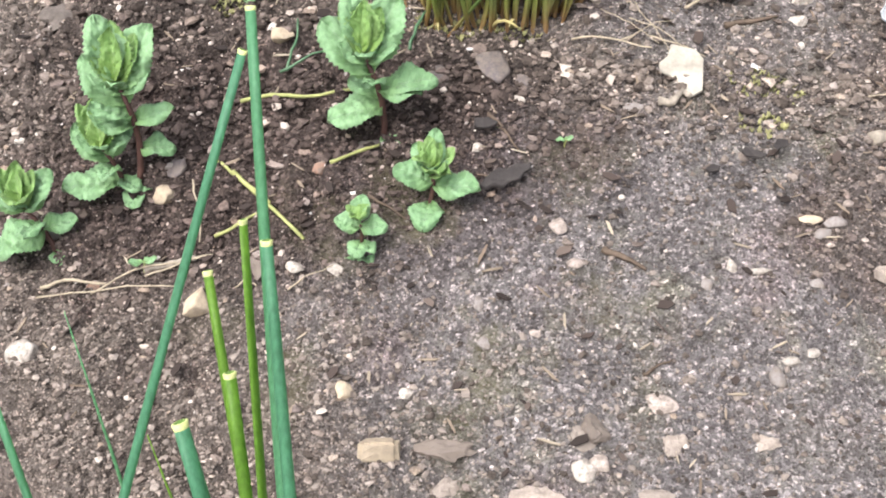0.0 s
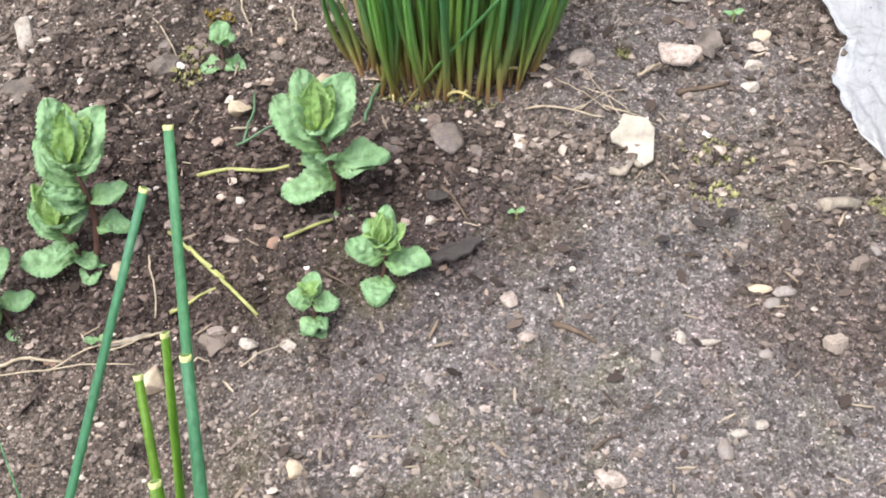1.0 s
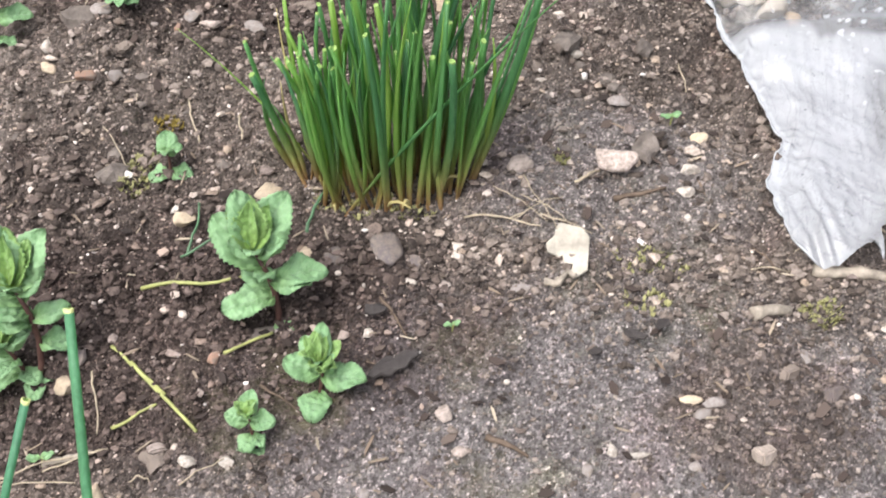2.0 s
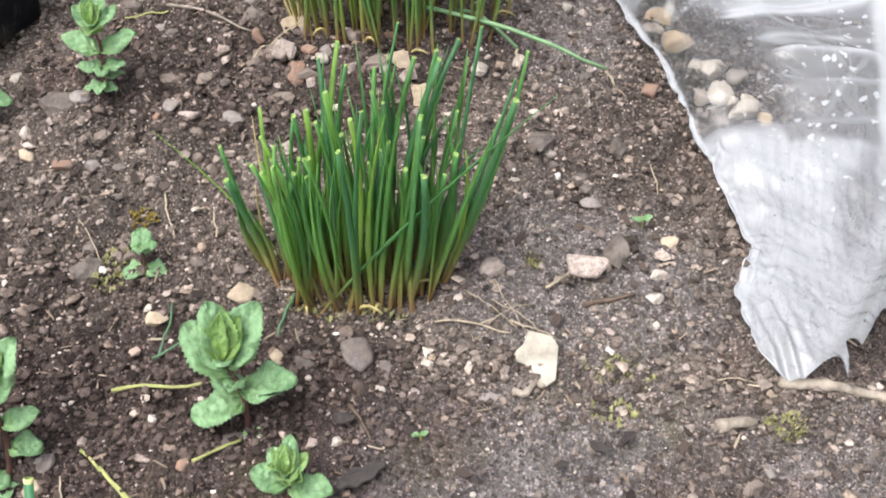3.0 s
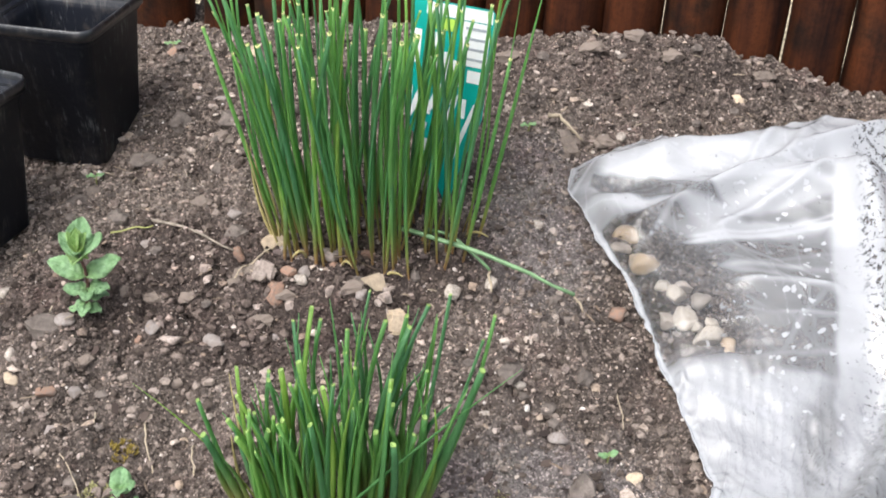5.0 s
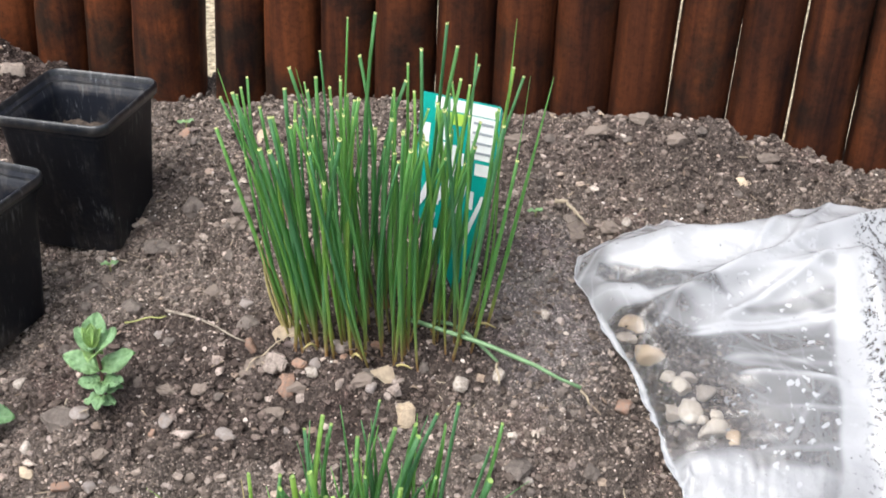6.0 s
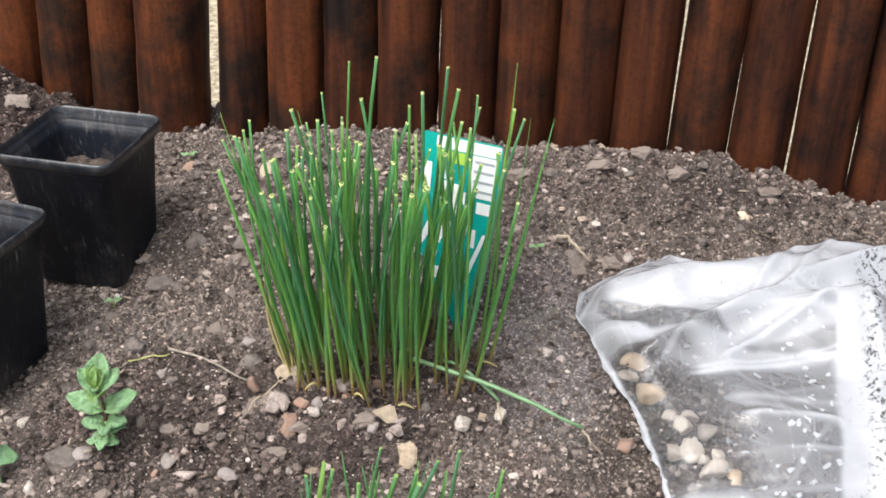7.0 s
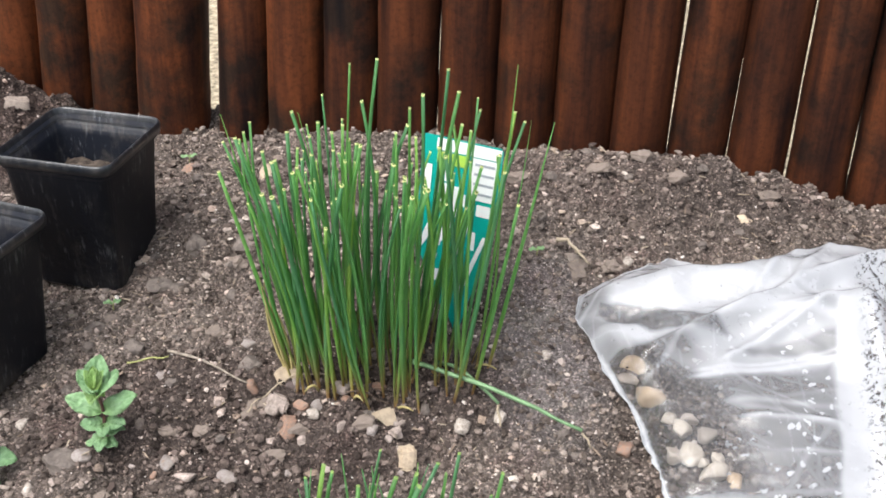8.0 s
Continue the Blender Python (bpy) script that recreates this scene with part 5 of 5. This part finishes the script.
mint("small mint seedling beside a piece of dark bark", -0.005, 0.379, (0.002, 0.0, 0.021), [
    (0.1, -20, 0, 0, 8, 8, False), (0.22, 258, -3, 0, 16, 15, False), (0.55, -14, 12, 20, 21, 15, False), (0.6, 165, 22, -25, 19, 15, False),
    (0.85, 80, 62, 0, 19, 10, False), (0.8, -75, 38, 0, 13, 10, True), (0.85, 190, 50, 0, 12, 8, True), (0.8, 130, 40, -20, 16, 10, False), (0.8, 30, 44, 20, 15, 9, True), (0.75, -40, 34, 20, 12, 8, True)] + bud(1.0, 12), 0.001, 5)
mint("tiny mint seedling with cupped round leaves", -0.033, 0.361, (0.001, 0.0, 0.018), [
    (0.15, -40, 0, 0, 8, 8, False), (0.15, 200, 0, 0, 7, 7, False), (0.4, 250, 0, 0, 10, 9, False), (0.4, -50, 8, 0, 9, 7, False), (0.75, 168, 20, -25, 12, 10, False),
    (0.75, -15, 18, 25, 12, 10, False), (0.9, 80, 50, 0, 12, 9, False), (0.95, -80, 40, 0, 9, 7, True), (0.95, 40, 45, 0, 8, 6, True), (0.95, 150, 45, 0, 8, 6, True)], 0.0008, 6)
mint("tiny mint seedling among yellow moss", -0.084, 0.502, (0.0, 0.0, 0.015), [
    (0.2, 195, 0, -20, 12, 11, False), (0.2, -10, 5, 20, 12, 11, False), (0.7, 95, 50, 0, 14, 12, False), (0.8, -80, 35, 0, 11, 9, False), (0.75, 30, 30, 20, 9, 8, False)], 0.0008, 7)
mint("young mint seedling with pointed leaves", -0.128, 0.629, (-0.001, 0.0, 0.046), [
    (0.1, -30, 5, 0, 12, 9, False), (0.12, 200, 0, 0, 11, 9, False), (0.14, 270, 5, 0, 13, 9, False), (0.2, 15, 10, 0, 13, 9, False), (0.32, 190, 12, -20, 15, 10, False), (0.34, -15, 14, 20, 15, 10, False), (0.3, -80, 18, 0, 13, 9, False), (0.5, 180, 30, -40, 25, 13, False), (0.5, 2, 34, 40, 25, 13, False),
    (0.78, 88, 62, 0, 24, 16, False), (0.72, -90, 30, 0, 17, 12, True), (0.76, 150, 48, -20, 20, 11, False), (0.76, 30, 48, 20, 20, 11, False)] + bud(0.92, 13), 0.0011, 8)
mint("young mint seedling at the edge of the bed", -0.197, 0.612, (0.0, 0.0, 0.03), [
    (0.12, -20, 0, 0, 13, 11, False), (0.5, 0, 10, 25, 22, 15, False), (0.5, 190, 10, -25, 20, 14, False), (0.8, 90, 55, 0, 20, 13, False), (0.8, 0, 40, 20, 18, 13, False)] + bud(0.95, 13), 0.001, 9)


# ---------------------------------------------------------------- plant label
def outline_plate(name, pts, y, thick, mat):
    """A thin plate with the outline pts (x, z), its front at y."""
    n = len(pts)
    verts = [(x, y, z) for x, z in pts] + [(x, y + thick, z) for x, z in pts]
    faces = [tuple(range(n)), tuple(range(2 * n - 1, n - 1, -1))]
    faces += [(i, i + n, (i + 1) % n + n, (i + 1) % n) for i in range(n)]
    return mesh_of(name, verts, faces, [mat], False)


def build_label():
    at = (0.078, 0.722, gz(0.078, 0.722))
    tag = thing("plant_label", "teal and white plastic plant label stuck in the soil", "plant label", at)
    tilt = pose(0, 0, 0, -12, 0, -27)
    w, h = 0.0305, 0.113
    body = [(0.002, -0.012), (0.012, -0.012), (0.018, 0.012), (w - 0.001, 0.045), (w, h - 0.002), (w - 0.002, h), (-w + 0.002, h), (-w, h - 0.002), (-w + 0.002, 0.04), (-0.01, 0.012)]

    def add(name, pts, y, mat, label="", parent=None):
        pts = [(0.91 * px, pz) for px, pz in pts]
        ob = part(name, outline_plate(name, pts, y, 0.0008 if y == 0 else 0.0004, mat), parent or tag, label)
        if parent is None:
            ob.matrix_basis = tilt
        return ob

    def rect(x0, x1, z0, z1):
        return [(x0, z0), (x1, z0), (x1, z1), (x0, z1)]

    add("plate", body, 0.0, TEAL, "teal printed plate")
    add("band", rect(-0.019, w - 0.001, h - 0.0085, h - 0.001), -0.0003, WHITE, "white upper band")
    add("stripe", rect(-0.018, 0.004, h - 0.017, h - 0.0095), -0.0003, LIME, "lime-green stripe")
    panel = add("panel", rect(0.0085, w - 0.002, h - 0.036, h - 0.0092), -0.0003, WHITE, "white panel with grey bars")
    for k in range(4):
        add("bar", rect(0.0112, w - 0.0046, h - 0.0138 - 0.0062 * k, h - 0.0122 - 0.0062 * k), -0.0006, INK, "grey bar of small print", panel)
    for x0, x1, z0, z1 in ((-0.0285, -0.021, h - 0.04, h - 0.019), (-0.016, -0.0115, h - 0.028, h - 0.019), (-0.0108, -0.005, h - 0.028, h - 0.019), (-0.016, -0.0115, h - 0.036, h - 0.0292), (-0.0108, -0.005, h - 0.042, h - 0.0292),
                           (-0.016, -0.0115, h - 0.042, h - 0.0372), (-0.003, 0.001, h - 0.05, h - 0.03), (0.003, 0.0065, h - 0.042, h - 0.034), (0.0095, 0.0135, h - 0.05, h - 0.0385), (0.0155, 0.027, h - 0.046, h - 0.0385),
                           (-0.027, -0.024, 0.03, 0.058), (-0.014, -0.009, 0.042, 0.051), (0.004, 0.006, h - 0.062, h - 0.052), (0.014, 0.017, 0.044, 0.056), (-0.012, -0.004, 0.018, 0.026)):
        add("patch", rect(x0, x1, z0, z1), -0.0003, WHITE, "white printed patch")
    for k, (x0, z0, a, b, lean) in enumerate(((-0.02, 0.05, 0.0025, 0.012, 0.004), (-0.006, 0.054, 0.003, 0.01, 0.004), (0.006, 0.046, 0.002, 0.013, 0.005), (0.003, 0.03, 0.002, 0.008, 0.003), (-0.014, 0.03, 0.002, 0.007, 0.003))):
        leafy = [(x0 + a * math.cos(t) + lean * math.sin(t), z0 + b * math.sin(t)) for t in (math.pi * j / 5 + 0.2 * math.sin(3 * j + k) for j in range(10))]
        add("leaf_print", leafy, -0.0005, WHITE, "white leaf-shaped print")
    add("stem_print", [(0.007, 0.012), (0.011, 0.013), (0.0255, 0.054), (0.0225, 0.054)], -0.0003, WHITE, "white slanting stripe")


build_label()


# ---------------------------------------------------------------- pebbles in the bag
def bag_pebbles():
    rng = random.Random(17)
    for x, y, w, h, kind in (
            (0.197, 0.683, 17, 13, "cream"), (0.193, 0.671, 14, 9, "grey"), (0.204, 0.654, 20, 15, "cream"), (0.215, 0.646, 12, 9, "white"), (0.226, 0.646, 12, 10, "grey"),
            (0.219, 0.63, 12, 14, "white"), (0.234, 0.629, 15, 11, "grey"), (0.213, 0.62, 11, 13, "grey"), (0.224, 0.617, 15, 15, "white"), (0.229, 0.61, 9, 9, "white"),
            (0.239, 0.617, 9, 12, "white"), (0.234, 0.604, 17, 13, "white"), (0.247, 0.605, 12, 15, "cream")):
        sx, sy = w / 2000 * 1.08, h / 2000 * 1.18
        sz = min(sx, sy) * 0.8
        ob = new("pebble", stone_mesh("pebble", sx, sy, sz, CLEAN[kind], rng, 0.15))
        ob.matrix_basis = pose(x, y, gz(x, y) + sz * 0.75, rng.uniform(0, 25), rng.uniform(-15, 15), rng.uniform(-20, 20))
        tagged(ob, "rounded %s pebble inside the clear bag" % {"cream": "honey-coloured", "grey": "grey", "white": "pale"}[kind], "pebble", "pebbles in the bag")


bag_pebbles()


# ---------------------------------------------------------------- straws, twigs, chips
def strand(name, label, category, a, b, radius, mat, lift=0.002, sag=0.0, wave=0.0, seed=0, sides=6, rows=9, taper=0.7, rough=0.12):
    rng = random.Random(seed)
    pts, rad = [], []
    ax, ay, bx, by = *a, *b
    za, zb = gz(ax, ay), gz(bx, by)
    nx, ny = by - ay, ax - bx
    ln = math.hypot(nx, ny) or 1
    ph = rng.uniform(0, 6)
    flat = []
    for i in range(rows):
        t = i / (rows - 1)
        off = wave * (math.sin(ph + 4 * t) * math.sin(math.pi * t) + rng.uniform(-0.5, 0.5))
        flat.append((ax + (bx - ax) * t + nx / ln * off, ay + (by - ay) * t + ny / ln * off))
    over = [gz(x, y) - (za + (zb - za) * i / (rows - 1)) for i, (x, y) in enumerate(flat)]
    for _ in range(3):
        over = [max(over[i] * 0.5, (over[max(i - 1, 0)] + 2 * over[i] + over[min(i + 1, rows - 1)]) / 4) for i in range(rows)]
    for i, (x, y) in enumerate(flat):
        t = i / (rows - 1)
        pts.append((x - ax, y - ay, (zb - za) * t + over[i] + lift + sag * math.sin(math.pi * t)))
        rad.append(radius * (1 - (1 - taper) * t) * (1 + rng.uniform(-rough, rough)))
    v, f = tube(pts, rad, sides)
    ob = new(name, mesh_of(name, v, f, [mat]))
    ob.matrix_basis = pose(ax, ay, za)
    return tagged(ob, label, category)


def litter():
    green = ("green_straw", "yellow-green cut straw lying on the soil", "straw")
    for i, (a, b, r, lift) in enumerate((((-0.087, 0.433), (-0.03, 0.43), 0.0012, 0.004), ((-0.087, 0.398), (-0.055, 0.365), 0.0013, 0.002), ((-0.097, 0.407), (-0.07, 0.382), 0.001, 0.002),
                                         ((-0.093, 0.373), (-0.073, 0.377), 0.001, 0.002), ((-0.045, 0.394), (-0.025, 0.406), 0.0011, 0.003), ((-0.123, 0.686), (-0.097, 0.689), 0.0008, 0.003))):
        strand(*green, a, b, r * 0.8, STRAW, lift, wave=0.0005, seed=i)
    thin = ("fallen_chive", "fallen green chive lying on the soil", "chives")
    for i, (a, b, r) in enumerate((((-0.068, 0.449), (-0.064, 0.474), 0.0009), ((-0.071, 0.449), (-0.051, 0.455), 0.0009), ((0.055, 0.668), (0.158, 0.622), 0.0016),
                                   ((0.072, 0.674), (0.11, 0.646), 0.0014), ((-0.013, 0.458), (-0.003, 0.49), 0.001))):
        strand(*thin, a, b, r * (1.0 if i in (2, 3) else 0.8), FALLEN if i in (2, 3) else BLADE_DARK, 0.006, 0.006 if i in (2, 3) else 0.0, 0.001, 20 + i)
    pale = ("dry_straw", "thin pale dry straw on the soil", "straw")
    for i, (a, b, r) in enumerate((((0.061, 0.466), (0.096, 0.455), 0.0008), ((0.096, 0.461), (0.12, 0.452), 0.0006), ((0.192, 0.437), (0.213, 0.442), 0.0006), ((-0.12, 0.356), (-0.092, 0.361), 0.0006),
                                   ((-0.164, 0.356), (-0.137, 0.357), 0.0012), ((-0.104, 0.395), (-0.099, 0.371), 0.0007), ((-0.06, 0.344), (-0.042, 0.353), 0.0005), ((0.178, 0.569), (0.177, 0.542), 0.0006),
                                   ((0.075, 0.48), (0.1, 0.458), 0.0004), ((0.09, 0.485), (0.104, 0.452), 0.0004), ((0.085, 0.462), (0.108, 0.47), 0.0004), ((0.088, 0.475), (0.112, 0.455), 0.0004),
                                   ((0.115, 0.482), (0.128, 0.492), 0.0013), ((-0.12, 0.53), (-0.1, 0.5), 0.0005), ((-0.08, 0.55), (-0.07, 0.52), 0.0008))):
        strand(*pale, a, b, r * 0.7, DRY, 0.0025, 0.001, 0.0011, 40 + i)
    root = ("dry_root", "thin pale root lying across the soil", "root")
    for i, (a, b, r) in enumerate((((-0.1435, 0.3547), (-0.094, 0.361), 0.0007), ((-0.165, 0.3518), (-0.104, 0.348), 0.0006), ((-0.082, 0.349), (-0.073, 0.348), 0.0006), ((-0.041, 0.6414), (-0.034, 0.6545), 0.0008), ((-0.034, 0.6545), (-0.018, 0.6615), 0.0008), ((-0.018, 0.6615), (0.004, 0.667), 0.0007),
                                   ((0.018, 0.643), (0.045, 0.65), 0.0007), ((-0.05, 0.53), (-0.047, 0.512), 0.0009))):
        strand(*root, a, b, r * 0.7, DRY if i != 6 else BROWN, 0.0025 if i < 3 else 0.006, 0.0015, 0.0012, 130 + i)
    strand("dry_root", "pale curled root beside a clod", "root", (0.157, 0.79), (0.18, 0.777), 0.0016, DRY, 0.006, 0.004, 0.004, 151, 7, 12, 0.5, 0.2)
    strand("wood_splinter", "flat brown splinter of rotten wood", "wood", (-0.121, 0.3605), (-0.099, 0.361), 0.0019, WOOD, 0.002, 0, 0.0008, 150, 6, 9, 0.6, 0.25)
    for i, (a, b) in enumerate((((0.158, 0.622), (0.163, 0.617)), ((0.11, 0.646), (0.1105, 0.633)))):
        strand("dry_root", "pale curled root end of a fallen chive", "root", a, b, 0.0009, DRY, 0.004, 0.002, 0.001, 90 + i)
    brown = ("twig", "thin brown twig on the soil", "twig")
    for i, (a, b, r) in enumerate((((-0.029, 0.383), (-0.012, 0.372), 0.0007), ((0.022, 0.422), (0.034, 0.4), 0.0009), ((0.133, 0.476), (0.159, 0.483), 0.0016), ((0.067, 0.359), (0.084, 0.351), 0.0016),
                                   ((0.197, 0.456), (0.206, 0.438), 0.0008), ((0.079, 0.309), (0.091, 0.315), 0.0008), ((-0.097, 0.689), (-0.043, 0.662), 0.0011))):
        strand(*brown, a, b, r, BROWN if i < 6 else WOOD, 0.0012 if i < 6 else 0.005, 0.0, 0.0007, 60 + i, taper=0.45)
    strand("stick", "weathered pale-brown stick beside the bag", "stick", (0.222, 0.441), (0.285, 0.434), 0.0032, WOOD, 0.002, 0, 0.0016, 80, 9, 16, 0.8, 0.25)
    strand("stick", "short pale piece of stick on the soil", "stick", (0.188, 0.414), (0.207, 0.421), 0.0032, WOOD, 0.0015, 0, 0.0006, 81, 7, 7, 0.9, 0.18)
    strand("dry_root", "brownish curled root beside the cream chip", "root", (0.096, 0.425), (0.11, 0.427), 0.0022, WOOD, 0.002, 0.001, 0.0025, 82, 8, 9, 0.6, 0.25)


FALLEN = m_plain("limp_chive", (0.15, 0.26, 0.13), 0.5, 0.4, 0.3, 120, 0.1)
BLADE_DARK = m_plain("dark_chive", (0.07, 0.145, 0.075), 0.45, 0.4, 0.25, 120, 0.1)
litter()


def chip(name, label, category, x, y, pts, thick, mat, tilt, turn):
    """A flat chip with an irregular outline pts (mm) lying on the soil."""
    n = len(pts)
    bm = bmesh.new()
    vs = [bm.verts.new((px / 1000, py / 1000, 0.0004 * math.sin(px * 0.9 + py))) for px, py in pts]
    face = bm.faces.new(vs)
    ext = bmesh.ops.extrude_face_region(bm, geom=[face])
    for v in ext["geom"]:
        if isinstance(v, bmesh.types.BMVert):
            v.co.z += thick
    bmesh.ops.recalc_face_normals(bm, faces=bm.faces)
    bmesh.ops.bevel(bm, geom=list(bm.edges), offset=thick * 0.25, segments=1, affect="EDGES")
    me = bpy.data.meshes.new(name)
    bm.to_mesh(me)
    bm.free()
    me.materials.append(mat)
    ob = new(name, me)
    ob.matrix_basis = pose(x, y, float(ground_form(x, y)) + 0.0055, tilt, 4, turn)
    return tagged(ob, label, category)


chip("pale_chip", "broken cream-white chip of shell or plaster", "chip", 0.107, 0.441,
     [(-4, 14), (7, 12), (10.5, 7), (9.5, -11), (5, -15), (1, -14), (-1, -7), (-5, -4), (-9, -3), (-9.5, 2), (-6, 6)], 0.0016, CHIP, 20, -4)
chip("stone_flake", "pinkish-white four-sided flake of stone", "stone", 0.136, 0.493,
     [(-11, 5), (-9, -5), (-3, -7), (5, -6), (11, 2), (9, 5)], 0.0035, STONES["pink"], 22, -4)
chip("bark_chip", "dark grey-brown chip of bark on the soil", "bark", 0.028, 0.387,
     [(-11, -7), (-8, -8), (-5, -6), (-1, -6.5), (2, -3), (6, -2), (8, 2), (11, 4), (11, 8), (8, 6), (5, 7), (0, 3), (-3, 3.6), (-9, -3)], 0.0022, BARK, 16, 0)
chip("bark_chip", "dark bark chip half buried in the soil", "bark", 0.02, 0.412,
     [(-5, -2), (-1, -3.4), (4, -2), (6, 0), (2, 3), (-1, 2), (-4, 3)], 0.002, BARK, 18, 10)
chip("bark_chip", "ragged dark bark chip on the crust", "bark", 0.1334, 0.4,
     [(-5, -1), (-2, -3), (1, -1.6), (4, -2), (6, 1), (1, 2), (-4, 2.4)], 0.0014, BARK, 18, -20)
chip("bark_chip", "ragged dark bark chip on the crust", "bark", 0.146, 0.405,
     [(-4, -2), (1, -1.4), (3, -2), (5, 1), (0, 3), (-4, 1)], 0.0014, BARK, 24, 35)
chip("bark_chip", "dark bark chip half buried in the soil", "bark", 0.115, 0.392,
     [(-3, -2), (2, -2), (4, 0), (1, 2), (-3, 1)], 0.0012, BARK, 14, 25)


def moss_patch(label, x, y, rx, ry, count, seed, mat=None):
    rng = random.Random(seed)
    verts, faces = [], []
    z0 = gz(x, y)
    for _ in range(count):
        a, q = rng.uniform(0, 6.28), math.sqrt(rng.random())
        px, py = q * math.cos(a) * rx, q * math.sin(a) * ry
        pz = gz(x + px, y + py) - z0
        for _ in range(5):
            b, ln = rng.uniform(0, 6.28), rng.uniform(0.0012, 0.003)
            dx, dy, dz = math.cos(b) * ln * 0.8, math.sin(b) * ln * 0.8, ln * rng.uniform(0.5, 1.1)
            k, w = len(verts), ln * 0.22
            ox, oy = -math.sin(b) * w, math.cos(b) * w
            verts += [(px + ox, py + oy, pz), (px - ox, py - oy, pz), (px + dx * 0.6 - ox, py + dy * 0.6 - oy, pz + dz * 0.7), (px + dx * 0.6 + ox, py + dy * 0.6 + oy, pz + dz * 0.7), (px + dx, py + dy, pz + dz)]
            faces += [(k, k + 1, k + 2, k + 3), (k + 3, k + 2, k + 4)]
    ob = new("moss_patch", mesh_of("moss_patch", verts, faces, [mat or MOSS]))
    ob.matrix_basis = pose(x, y, z0)
    tagged(ob, label, "moss", kind="stuff")


for i, (x, y, rx, ry, c) in enumerate(((0.145, 0.44, 0.019, 0.007, 42), (0.141, 0.421, 0.011, 0.008, 26), (0.221, 0.418, 0.01, 0.006, 70), (-0.1, 0.507, 0.01, 0.012, 70),
                                       (-0.102, 0.496, 0.007, 0.005, 35), (0.111, 0.502, 0.004, 0.004, 25), (0.028, 0.472, 0.02, 0.006, 60), (0.0, 0.478, 0.012, 0.006, 40))):
    moss_patch("yellow-green moss tuft on the soil", x, y, rx, ry, c, i)
moss_patch("brownish moss tuft on the soil", -0.089, 0.537, 0.007, 0.006, 60, 30, m_plain("brown_moss", (0.2, 0.15, 0.04), 0.9, 0.1, 0.5, 300, 0.5))


def seedling(x, y, size, seed):
    z = gz(x, y)
    plant = thing("seedling", "tiny pale-green seedling with two leaves", "seedling", (x, y, z), "tiny seedlings")
    v, f = tube([(0, 0, -0.002), (0, 0, size * 0.5), (0.001, 0, size)], [0.0005, 0.0005, 0.0004], 6)
    part("stem", mesh_of("stem", v, f, [STRAW]), plant)
    for k, az in enumerate((20, 190)):
        part("leaf", leaf_mesh(size, size * 0.75, 0.12, 0.1, seed + k, MINT), plant).matrix_basis = Matrix.Translation((0, 0, size * 0.9)) @ pose(0, 0, 0, 0, -15, az)


for i, (x, y, s) in enumerate(((0.168, 0.528, 0.006), (0.143, 0.784, 0.006), (-0.145, 0.745, 0.006), (-0.133, 0.965, 0.007), (-0.121, 0.36, 0.006), (0.054, 0.405, 0.004))):
    seedling(x, y, s, 500 + 2 * i)
